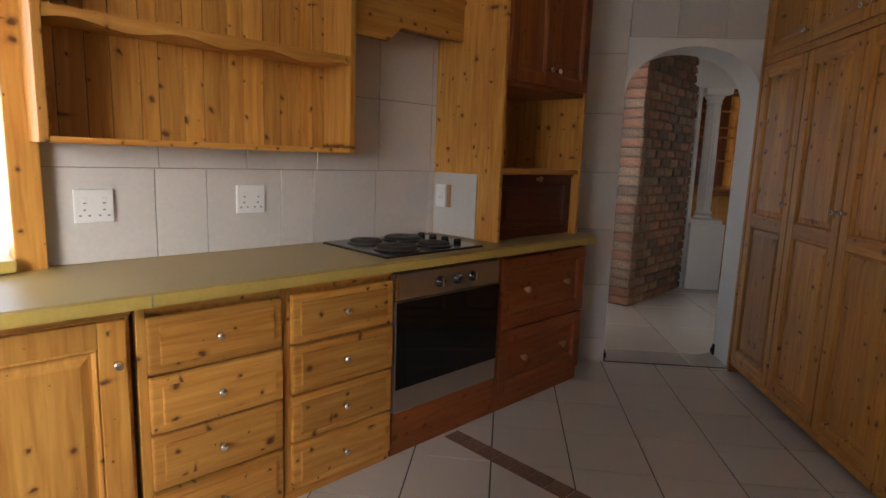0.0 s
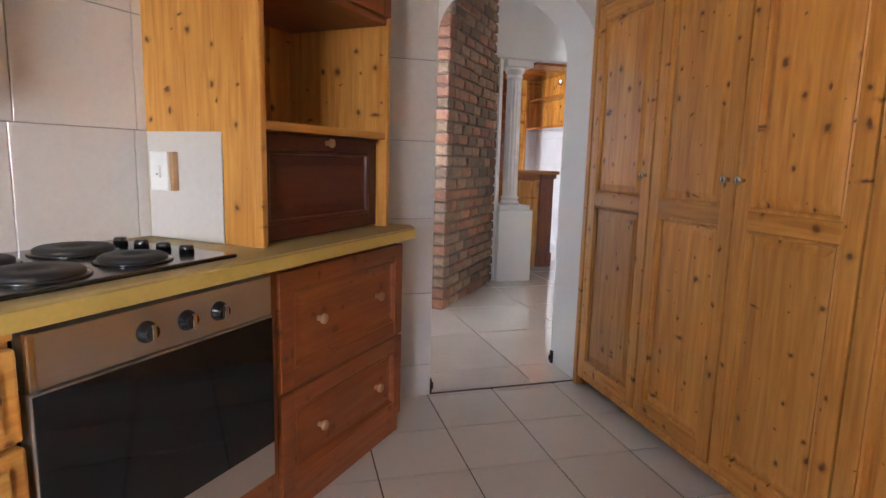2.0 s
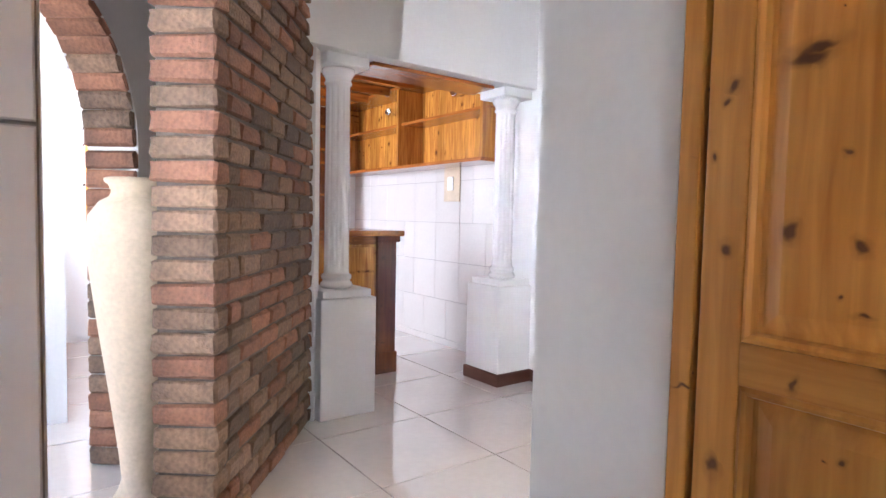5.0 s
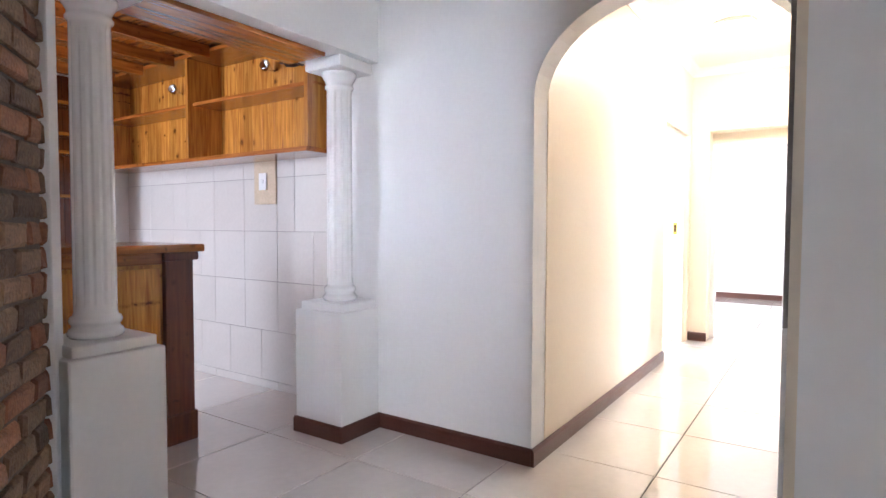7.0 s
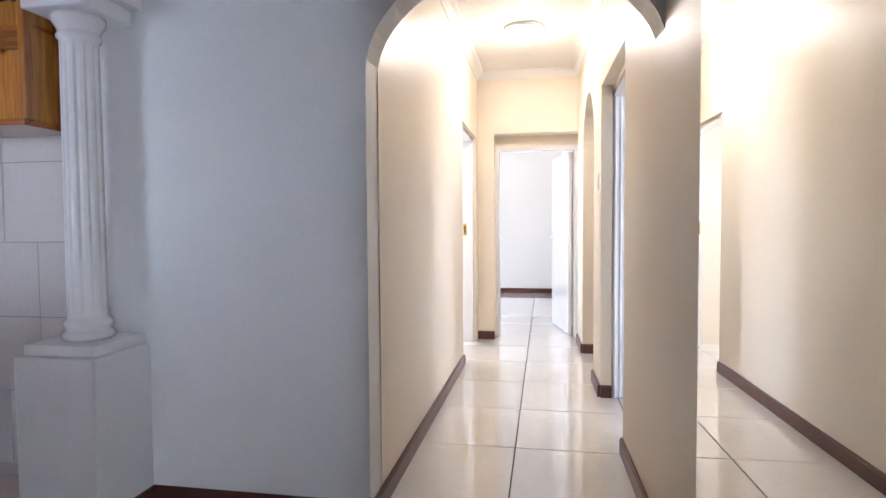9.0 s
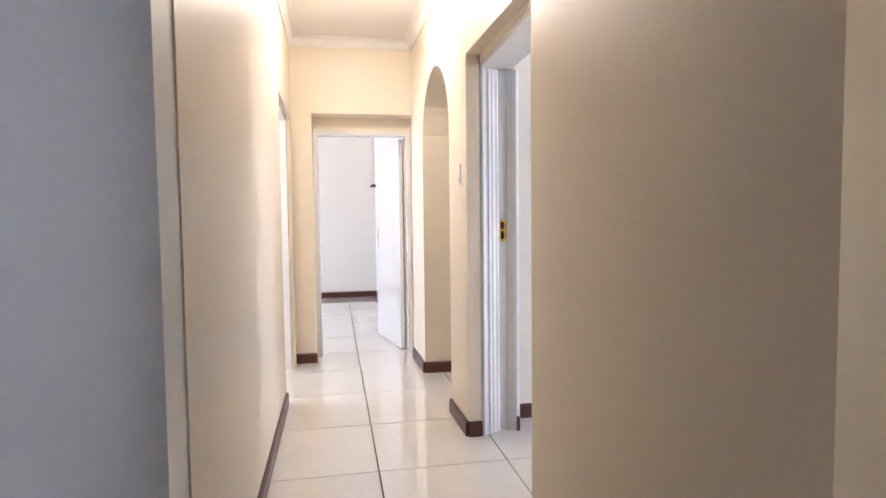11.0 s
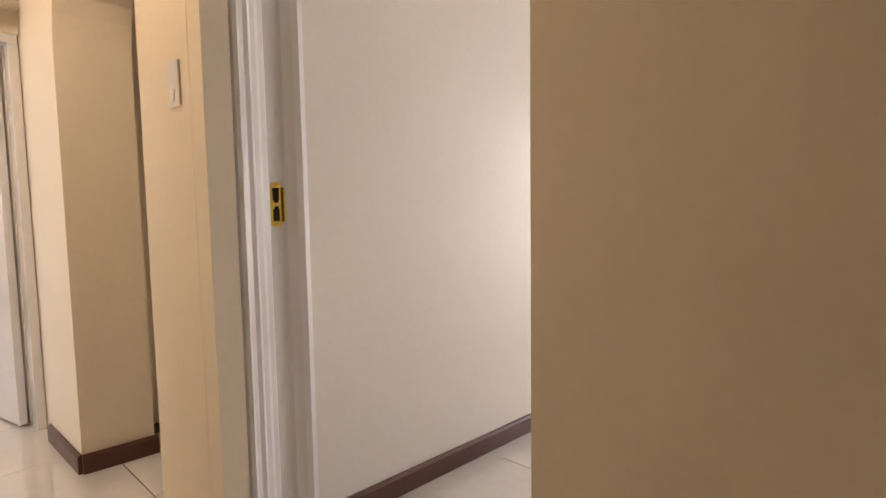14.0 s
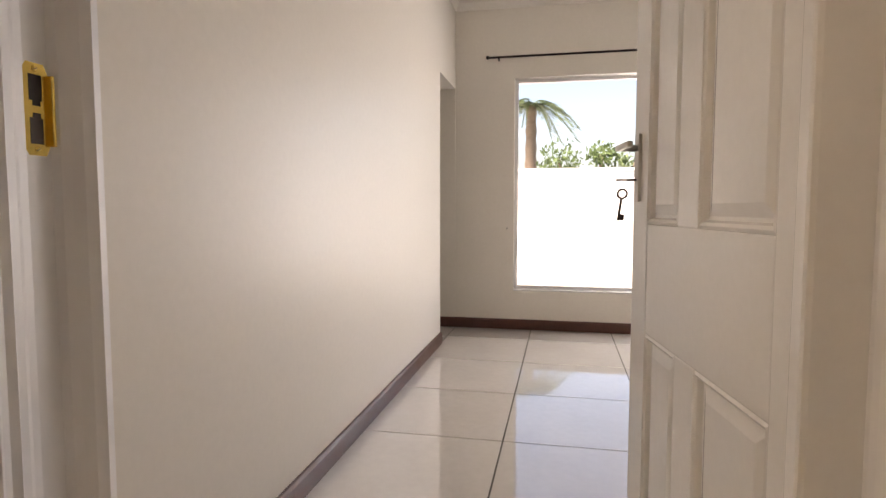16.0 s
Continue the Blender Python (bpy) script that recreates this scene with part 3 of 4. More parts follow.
def framed_door(name, w, h, parent, m, frame_mat, panel_mat, stile=0.06, rails=(), label="", t=0.022, rail_mat=None, rail_h=None, cols=None):
    """A framed door or drawer front in x and z, its face towards -y; rails: heights of cross rails. Panels sit in the frame."""
    d = part(name, cube(0.004, w - 0.004, t - 0.006, t, 0.004, h - 0.004), frame_mat, parent, label, m)
    cols = cols or ((stile, w - stile),)
    deep = rail_h or stile
    for x0, x1 in ((0, cols[0][0]), (cols[-1][1], w)):
        part("stile", cube(x0, x1, 0, t, 0, h, bevel=0.004), frame_mat, d)
    for r, half in ((stile / 2, stile / 2), *((r, deep / 2) for r in rails), (h - stile / 2, stile / 2)):
        part("rail", cube(cols[0][0] - 0.002, cols[-1][1] + 0.002, 0.001, t - 0.001, r - half, r + half, bevel=0.004), rail_mat or frame_mat, d)
    edges = [stile] + [z for r in rails for z in (r - deep / 2, r + deep / 2)] + [h - stile]
    for (c0, c1), (c2, c3) in zip(cols, cols[1:]):
        for z0, z1 in zip(edges[::2], edges[1::2]):
            part("mullion", cube(c1, c2, 0.0005, t - 0.0005, z0 - 0.002, z1 + 0.002, bevel=0.004), frame_mat, d)
    for (x0, x1), (z0, z1) in itertools.product(cols, tuple(zip(edges[::2], edges[1::2]))):
        bm = bmesh.new()
        # bead, sunk groove and raised field
        k = 0.012
        rows = [(0.0, 0.004), (k * 0.5, 0.0005), (k, 0.004), (k + 0.004, 0.0145), (k + 0.011, 0.0145), (k + 0.034, 0.007)]
        loops = []
        for e, y in rows:
            loops.append([bm.verts.new(c) for c in ((x0 + e, y, z0 + e), (x1 - e, y, z0 + e), (x1 - e, y, z1 - e), (x0 + e, y, z1 - e))])
        for a, b in zip(loops, loops[1:]):
            for i in range(4):
                bm.faces.new((a[i], a[(i + 1) % 4], b[(i + 1) % 4], b[i]))
        bm.faces.new(loops[-1])
        back = [bm.verts.new((c.co.x, t - 0.007, c.co.z)) for c in loops[0]]
        for i in range(4):
            bm.faces.new((back[i], back[(i + 1) % 4], loops[0][(i + 1) % 4], loops[0][i]))
        bm.faces.new(back[::-1])
        part("panel", bm, panel_mat, d)
    return d


def knob(parent, x, z, material=CHROME, y=0.0, r=0.015, label="round chrome knob"):
    prof = [(r * 0.55, 0), (r * 0.42, 0.010), (r * 0.75, 0.015), (r, 0.021), (r * 0.93, 0.028), (r * 0.5, 0.032), (0.001, 0.033)]
    return part("knob", lathe(prof, 16), material, parent, label, pose(x, y, z, 90))


F = 0.05  # front plane of the base units, in the run's depth


def run_pose(u, v=F, z=0.0):
    return RUN @ pose(u, v, z)


# base cabinet with a door, left of the drawers
for k, (u0, u1) in enumerate(((-3.55, -2.97), (-2.96, -2.385))):
    cab = thing("base_cabinet", "honey pine base cabinet with a framed panel door", "cabinet", run_pose(u0), "base units under the worktop")
    w = u1 - u0
    part("body", cube(0.0, w, 0.024, 0.49, 0.06, 0.845), PINE_Y, cab)
    part("plinth", cube(0.0, w, 0.03, 0.05, 0.0, 0.07), PINE_H, cab)
    part("rail", cube(0.0, w, 0.0, 0.024, 0.822, 0.846, bevel=0.003), PINE_H, cab)
    d = framed_door("door", w - 0.03, 0.73, cab, pose(0.015, -0.004, 0.085), PINE, PINE, 0.075)
    knob(d, w - 0.06, 0.60)

# two stacks of four drawers
for u0, u1 in ((-2.373, -1.900), (-1.895, -1.400)):
    unit = thing("drawer_unit", "honey pine unit of four knotty drawers with chrome knobs", "drawer unit", run_pose(u0), "base units under the worktop")
    w = u1 - u0
    part("body", cube(0.0, w, 0.026, 0.49, 0.035, 0.845), PINE_Y, unit)
    part("side_post", cube(0.0, 0.028, 0.004, 0.028, 0.035, 0.846, bevel=0.004), PINE, unit)
    part("top_rail", cube(0.028, w, 0.006, 0.028, 0.818, 0.846, bevel=0.003), PINE_H, unit)
    part("plinth", cube(0.0, w, 0.006, 0.03, 0.0, 0.045, bevel=0.004), PINE_H, unit)
    for k in range(4):
        z = 0.046 + 0.193 * k
        out = 0.005 * (k == 2)
        dr = part("drawer", cube(0.028, w - 0.006, -0.012 - out, 0.012, z, z + 0.182, bevel=0.007), PINE_H, unit)
        part("field", cube(0.060, w - 0.038, -0.019 - out, -0.008, z + 0.028, z + 0.154, bevel=0.005), PINE_H, dr)
        knob(dr, w * 0.5, z + 0.095, y=-0.018)

# built-in oven
oven = thing("built_in_oven", "stainless built-in oven with black glass door", "oven", run_pose(-1.392))
ow = 0.655
part("body", cube(0.004, ow - 0.004, 0.03, 0.48, 0.215, 0.84), BLACK, oven)
part("control_panel", cube(0, ow, -0.012, 0.03, 0.712, 0.826, bevel=0.004), STEEL, oven, "brushed steel control panel")
dr = part("door", cube(0, ow, -0.014, 0.028, 0.21, 0.708, bevel=0.003), STEEL, oven)
part("glass", cube(0.004, ow - 0.004, -0.019, -0.012, 0.318, 0.704, bevel=0.002), OVEN_GLASS, dr, "black oven glass")
part("edge_strip", cube(-0.003, 0.012, -0.022, -0.006, 0.715, 0.83, bevel=0.003), CHROME, oven)
for x in (0.25, 0.36, 0.46):
    kb = part("dial", lathe([(0.026, 0), (0.025, 0.006), (0.020, 0.010), (0.019, 0.022), (0.017, 0.024)], 24), BLACK, oven, "black oven dial", pose(x, -0.012, 0.768, 90))
    part("grip", cube(-0.005, 0.005, -0.019, 0.019, 0.022, 0.030, bevel=0.002), CHROME, kb)
pl = thing("oven_plinth", "reddish pine board under the built-in oven", "plinth", run_pose(-1.392))
part("board", cube(0, ow, 0.0, 0.024, 0.06, 0.205, bevel=0.004), RED_H, pl)
part("kick_board", cube(0, ow, 0.012, 0.030, 0.0, 0.058, bevel=0.003), RED_H, pl)

# deep drawers at the end
unit = thing("drawer_unit", "reddish pine unit of two deep drawers with pale knobs", "drawer unit", run_pose(-0.735), "base units under the worktop")
w = 0.80
part("body", cube(0.0, w - 0.01, 0.026, 0.49, 0.03, 0.845), RED, unit)
part("side_post", cube(0.0, 0.035, 0.004, 0.028, 0.03, 0.846, bevel=0.004), RED, unit)
part("plinth", cube(0.0, w - 0.01, 0.01, 0.03, 0.0, 0.085, bevel=0.004), RED_H, unit)
for z0, z1 in ((0.088, 0.435), (0.445, 0.825)):
    d = framed_door("drawer", w - 0.055, z1 - z0, unit, pose(0.04, -0.008, z0), RED_H, RED_H, 0.06)
    for x in (0.19, 0.55):
        knob(d, x, (z1 - z0) * 0.52, PINEKNOB, 0.006, 0.018, "pale turned wooden knob")

# worktop
bm = extrude_outline([(-3.6, 0.0), (0.02, 0.0), (0.09, 0.06), (0.09, 0.585), (-3.6, 0.585)], 0.862, 0.9)
bmesh.ops.bevel(bm, geom=[e for e in bm.edges if abs(e.verts[0].co.z - e.verts[1].co.z) < 1e-5 and e.verts[0].co.z < 0.01 and e.verts[0].co.y > 0.89], offset=0.01, segments=3, affect="EDGES")
bmesh.ops.transform(bm, matrix=Matrix(((1, 0, 0, 0), (0, 0, 1, -0.03), (0, 1, 0, 0), (0, 0, 0, 1))), verts=bm.verts)
bmesh.ops.recalc_face_normals(bm, faces=bm.faces)
wt = thing("worktop", "mustard laminate worktop with a yellow front edge", "worktop", RUN)
part("top", bm, WORKTOP, wt)
part("front_edge", cube(-3.6, 0.02, -0.034, -0.0305, 0.858, 0.894, bevel=0.001), EDGE, wt, "yellow laminate edging strip")
part("end_edge", cube(0, 0.094, -0.002, 0.002, 0.858, 0.894), EDGE, wt, m=pose(0.02, -0.032, 0, 0, 0, 41))
part("joint", cube(-2.352, -2.348, -0.0355, -0.034, 0.859, 0.893), GREY_PLASTIC, wt)

# hob
hob = thing("electric_hob", "black four-plate electric hob let into the worktop", "hob", run_pose(-1.45, 0.03, 0.9))
bm = cube(0, 0.58, 0, 0.47, 0.0, 0.012, bevel=0.005)
part("tray", bm, BLACK, hob)
for x, y, r in ((0.15, 0.12, 0.09), (0.15, 0.34, 0.075), (0.37, 0.12, 0.075), (0.37, 0.34, 0.09)):
    pl = part("hot_plate", lathe([(r, 0.0), (r, 0.012), (r - 0.008, 0.017), (r * 0.35, 0.016), (r * 0.3, 0.013), (0.001, 0.013)], 32), HOTPLATE, hob, m=pose(x, y, 0.012))
    part("ring", lathe([(r + 0.012, 0), (r + 0.010, 0.005), (r + 0.002, 0.006)], 32), BLACK, pl)
for k in range(4):
    part("dial", lathe([(0.019, 0), (0.018, 0.016), (0.015, 0.021), (0.001, 0.021)], 20), BLACK, hob, m=pose(0.515, 0.11 + 0.085 * k, 0.012))

# open wall shelf with boarded back
up = thing("wall_shelf", "open pine wall shelf with a tongue-and-groove back", "wall shelf", run_pose(-2.53, 0.33, 1.32))
w, d, h = 1.135, 0.215, 0.95
part("side", cube(0, 0.028, 0, d, 0, h, bevel=0.004), PINE, up)
part("side", cube(w - 0.028, w, 0, d, 0, h, bevel=0.004), PINE, up)
part("bottom", cube(0.028, w - 0.028, 0.002, d, 0.0, 0.020, bevel=0.003), PINE_H, up)
# shelf whose front edge is scalloped
pts = [(0.028, 0.355)] + [(0.028 + (w - 0.056) * k / 24, 0.365 + 0.012 * math.sin(k * 0.9)) for k in range(25)]
top = [(0.028 + (w - 0.056) * (24 - k) / 24, 0.405) for k in range(25)]
part("shelf", extrude_outline(pts[1:] + top, 0.0, 0.022), PINE_H, up)
part("shelf_board", cube(0.028, w - 0.028, 0.022, d - 0.012, 0.375, 0.395), PINE_H, up)
x = 0.028
k = 0
while x < w - 0.03:
    bw = min((0.062, 0.088, 0.075, 0.095)[k % 4], w - 0.028 - x)
    bm = cube(x + 0.001, x + bw - 0.001, d - 0.012, d, 0.02, h, bevel=0.003)
    part("back_board", bm, PINE, up)
    x += bw
    k += 1

# canopy over the hob
can = thing("hob_canopy", "pine canopy with a cut corner over the hob", "canopy", RUN)
part("front", extrude_outline([(-1.392, 1.83), (-1.20, 1.83), (-1.12, 1.90), (-0.72, 1.90), (-0.72, 2.3), (-1.392, 2.3)], 0.36, 0.384), PINE_H, can)
part("hood", cube(-1.39, -0.722, 0.385, 0.55, 1.93, 2.3), RED_H, can)

# tall unit on the worktop
tall = thing("tall_oven_unit", "pine tall unit with a microwave niche and dark flap", "tall cupboard", run_pose(-0.718, 0.08, 0.9))
w, d, h = 0.715, 0.47, 1.5
part("side_panel", cube(0, 0.022, 0, d, 0.0, h, bevel=0.003), PINE_SIDE, tall)
part("side_panel", cube(w - 0.022, w, 0, d, 0.0, h, bevel=0.003), PINE_SIDE, tall)
part("niche_shelf", cube(0.022, w - 0.022, 0.006, d - 0.01, 0.345, 0.372, bevel=0.004), PINE_H, tall)
part("niche_top", cube(0.022, w - 0.022, 0.006, d - 0.01, 0.775, 0.80, bevel=0.004), RED_H, tall)
for k in range(5):
    x0 = 0.022 + 0.1342 * k
    # honey pine, slightly darker than the sides, puts in the niche's shade
    part("back_board", cube(x0 + 0.001, x0 + 0.133, d - 0.015, d, 0.0, h, bevel=0.002), HONEY, tall)
flap = framed_door("flap", w - 0.05, 0.335, tall, pose(0.025, 0.045, 0.006), DARK, DARK, 0.05, label="dark red recessed flap")
knob(flap, 0.34, 0.312, PINEKNOB, 0.0, 0.016, "pale turned wooden knob")
for x0 in (0.024, 0.3595):
    d2 = framed_door("door", 0.332, 0.66, tall, pose(x0, -0.016, 0.80), RED, RED, 0.055)
    knob(d2, 0.30 if x0 < 0.1 else 0.032, 0.08, CHROME)
part("conduit", cube(0.03, 0.075, d - 0.05, d - 0.016, 0.372, 0.775, bevel=0.004), PLASTIC, tall, "white plastic cable trunking")


def socket_plate(m, kind="double"):
    w, h = (0.122, 0.118) if kind == "double" else (0.075, 0.118)
    s = thing("wall_socket", "white plastic switched wall socket on tiles" if kind == "double" else "white plastic isolator switch plate", "socket", m)
    part("plate", cube(-w / 2, w / 2, -0.012, 0, -h / 2, h / 2, bevel=0.004), PLASTIC, s)
    xs = (-0.03, 0.03) if kind == "double" else (0.0,)
    for x in xs:
        part("switch", cube(x - 0.009, x + 0.009, -0.016, -0.011, 0.006, 0.030, bevel=0.002), PLASTIC, s)
        part("switch_mark", cube(x - 0.005, x + 0.005, -0.0172, -0.0155, 0.008, 0.013), GREY_PLASTIC, s)
        if kind == "double":
            for dx, dz in ((-0.014, -0.034), (0.014, -0.034), (0, -0.014)):
                part("pin_hole", cube(x + dx - 0.004, x + dx + 0.004, -0.0135, -0.0118, dz - 0.003, dz + 0.003), GREY_PLASTIC, s)
    return s


socket_plate(run_pose(-2.35, 0.545, 1.105))
socket_plate(run_pose(-1.775, 0.545, 1.115))
# isolator on the tiled side of the tall unit
iso = thing("isolator_switch", "white isolator switch on a tiled splash panel", "switch", RUN @ pose(-0.7275, 0.44, 1.115, 0, 0, -90))
part("back_box", cube(-0.04, 0.04, -0.02, 0.0, -0.06, 0.06, bevel=0.003), PINEKNOB, iso)
part("plate", cube(-0.045, 0.030, -0.032, -0.02, -0.06, 0.06, bevel=0.004), PLASTIC, iso)
part("switch", cube(-0.018, 0.002, -0.037, -0.031, -0.02, 0.02, bevel=0.002), PLASTIC, iso)
part("mark", cube(-0.012, -0.004, -0.0385, -0.0365, -0.012, -0.006), GREY_PLASTIC, iso)

# window over the worktop
win = thing("window_1", "pine-framed kitchen window over the worktop", "window", RUN)
tagged(win, kind="structure")
part("window_frame", cube(-2.59, -2.50, 0.50, 0.62, 0.9, 2.15, bevel=0.006), PINE, win)
part("window_frame", cube(-3.95, -2.59, 0.60, 0.66, 2.04, 2.1, bevel=0.004), PINE_H, win)
part("window_sill", cube(-3.95, -2.59, 0.46, 0.80, 0.905, 0.945, bevel=0.006), EDGE, win)
part("mullion", cube(-3.30, -3.25, 0.60, 0.66, 0.945, 2.04, bevel=0.004), PINE, win)

# ---- kitchen: pantry cupboards ----
CX = 1.66
edges = [2.945, 2.435, 1.957, 1.490, 1.015, 0.54, 0.065, -0.41, -0.89]
groups = [(0, 1), (1, 3), (3, 5), (5, 7), (7, 8)]
for a, b in groups:
    y0, y1 = edges[b], edges[a]
    # local x runs towards -y of the world, local y to +x
    cup = thing("pantry_cupboard", "tall knotty pine pantry cupboard with panelled doors", "cupboard", KIT @ pose(CX, y1, 0, 0, 0, -90), "row of pantry cupboards")
    w = y1 - y0
    part("carcass", cube(0.0, w, 0.026, 0.58, 0.09, 2.62), HONEY_H, cup)
    part("plinth", cube(0.0, w, 0.075, 0.10, 0.0, 0.09), HONEY_H, cup)
    part("base_rail", cube(0.0, w, 0.004, 0.026, 0.055, 0.092, bevel=0.004), HONEY_H, cup)
    part("mid_rail", cube(0.0, w, 0.0, 0.026, 1.925, 1.965, bevel=0.004), HONEY_H, cup)
    for i in range(a, b):
        x0, x1 = y1 - edges[i], y1 - edges[i + 1]
        dw = x1 - x0 - 0.008
        d = framed_door("door", dw, 1.825, cup, pose(x0 + 0.004, 0, 0.095), HONEY, HONEY, 0.062, rails=(0.905,), rail_mat=HONEY_R)
        near = {0: dw - 0.03, 1: dw - 0.03, 2: 0.03, 3: dw - 0.03, 4: 0.03, 5: dw - 0.03, 6: 0.03, 7: 0.03}[i]
        knob(d, near, 1.035)
        d = framed_door("upper_door", dw, 0.62, cup, pose(x0 + 0.004, 0, 1.97), HONEY, HONEY, 0.062, rail_mat=HONEY_R)
        knob(d, near, 0.06)
        part("hinge", cube(dw - 0.008, dw + 0.004, -0.004, 0.01, 0.55, 0.62, bevel=0.001), BRASS, d) if near < 0.1 else None
post = solid("cupboard_post", cube(CX - 0.002, CX + 0.60, 2.95, 2.983, 0.0, 2.62, bevel=0.003), HONEY, "knotty pine end post of the pantry cupboards", "post", KIT)

# iron stays left at the foot of the arch
for x in (ARCH_L + 0.006, ARCH_R - 0.006):
    br = thing("door_bracket", "small black iron bracket at the arch foot", "bracket", pose(x, 3.0 if x < 1 else 3.262, 0.001))
    part("plate", cube(-0.006, 0.006, -0.012, 0.012, 0, 0.075, bevel=0.002), IRON, br)
    part("pin", lathe([(0.007, 0), (0.007, 0.03), (0.004, 0.034)], 10), IRON, br, m=pose(0.010 if x < 1 else -0.010, 0, 0.02))
solid("threshold", cube(ARCH_L, ARCH_R, 2.982, 2.998, -0.006, 0.0015), IRON, "dark strip where kitchen and hall tiles meet", "trim", kind="structure")

# ---- hall ----
# pillars on pedestals


def pillar(x, y, rear, label):
    """A fluted plaster column on a square pedestal."""
    p = thing("pillar", label, "pillar", pose(x, y, 0), "pillars of the bar opening")
    hw = 0.178
    part("pedestal", cube(-hw, hw if not rear else hw - 0.03, -hw, hw, 0, 0.70, bevel=0.010), WHITE, p)
    part("plinth_block", cube(-0.155, 0.155, -0.155, 0.155, 0.70, 0.745, bevel=0.008), WHITE, p)
    base = [(0.088, 0.745), (0.096, 0.752), (0.098, 0.764), (0.092, 0.776), (0.084, 0.782), (0.082, 0.792), (0.089, 0.800), (0.091, 0.812), (0.086, 0.824), (0.077, 0.830), (0.0745, 0.842)]
    shaft = [(0.074, 0.868), (0.074, 0.885), (0.0735, 1.2), (0.072, 1.6), (0.0705, 1.905), (0.0705, 1.925)]
    cap = [(0.071, 1.940), (0.080, 1.946), (0.082, 1.955), (0.076, 1.964), (0.075, 1.974), (0.082, 1.990), (0.094, 2.008), (0.098, 2.020), (0.096, 2.035)]
    prof = base + shaft + cap
    part("column", lathe(prof, 96, (len(base) + 1, len(base) + 4, 12, 0.11)), GLOSS_WHITE, p)
    part("capital", cube(-0.135, 0.135, -0.135, 0.135, 2.035, 2.099, bevel=0.010), WHITE, p)
    return p


pillar(2.285, 5.62, False, "white fluted column on a square plastered pedestal")
pillar(3.605, 5.60, True, "white fluted column on a pedestal against the wall")
part("impost", cube(0.152, 0.13, -0.18, 0.15, 2.02, 2.099, bevel=0.004), WHITE, bpy.data.objects["pillar.001"])
skirting((3.427, 5.78), (3.427, 5.422))
skirting((3.409, 5.422), (3.738, 5.422))

# big mirror on the wall beside the arch
mir = thing("wall_mirror", "large frameless mirror fixed to the hall wall", "mirror", pose(2.5, 3.31, 0, 0, 0, RIGHT))
part("glass", cube(-0.72, 0.76, 0.004, 0.010, 0.05, 2.1), MIRROR, mir)
part("edge", cube(-0.722, 0.762, 0.0, 0.0035, 0.048, 2.102), IRON, mir)
for x in (-0.6, 0.64):
    part("clip", cube(x - 0.01, x + 0.01, 0.0, 0.014, 0.04, 0.055, bevel=0.002), CHROME, mir)

# stoneware floor vase
solid("floor_vase", lathe([(0.085, 0), (0.095, 0.015), (0.075, 0.05), (0.062, 0.09), (0.072, 0.2), (0.10, 0.42), (0.14, 0.72), (0.172, 0.98), (0.178, 1.08), (0.168, 1.16), (0.13, 1.215), (0.095, 1.235), (0.088, 1.255), (0.098, 1.28), (0.112, 1.292), (0.114, 1.305), (0.10, 1.31), (0.085, 1.295), (0.08, 1.2), (0.07, 1.0)], 48), CLAY, "tall sand-coloured stoneware amphora standing on the floor", "vase", pose(1.135, 5.06, 0))

# ceiling lamp in the corridor
lamp = thing("ceiling_lamp", "lit round opal ceiling lamp in the corridor", "ceiling lamp", pose(6.2, 3.92, H - 0.001))
part("base", lathe([(0.15, -0.03), (0.16, -0.02), (0.16, 0)], 32), GLOSS_WHITE, lamp)
part("shade", lathe([(0.001, -0.105), (0.06, -0.098), (0.11, -0.078), (0.138, -0.05), (0.145, -0.031)], 32), LAMPGLASS, lamp, "glowing opal glass shade")

# ---- bar room ----
bar = thing("bar_counter", "varnished orange pine bar counter with a dark end post", "bar counter", pose(3.04, 6.14, 0))
part("front", cube(-1.75, -0.17, 0.03, 0.06, 0.0, 1.03), BAR_WOOD, bar)
for k in range(4):
    part("front_panel", cube(-1.72 + 0.39 * k, -1.36 + 0.39 * k, 0.014, 0.03, 0.16, 0.95, bevel=0.006), BAR_WOOD, bar)
part("end_post", cube(-0.17, -0.01, 0.0, 0.20, 0.0, 1.03, bevel=0.008), MAHOG, bar, "dark red varnished end post")
part("post_base", cube(-0.18, 0.0, -0.012, 0.21, 0.0, 0.16, bevel=0.008), MAHOG, bar, "dark red post base")
part("moulding", cube(-0.185, 0.012, -0.02, 0.22, 0.985, 1.03, bevel=0.010), MAHOG, bar)
part("end_panel", cube(-0.05, -0.02, 0.2, 0.55, 0.0, 1.03), MAHOG, bar)
part("moulding", cube(-1.75, -0.185, -0.005, 0.03, 0.97, 1.03, bevel=0.010), BAR_WOOD_X, bar)
part("top", cube(-1.78, 0.03, -0.05, 0.58, 1.03, 1.072, bevel=0.010), BAR_WOOD_X, bar)

# shelf wall unit over the tiles
sh = thing("bar_shelf_unit", "varnished knotty pine bar shelving with a boarded back", "shelving", pose(3.895, 5.86, 1.62))
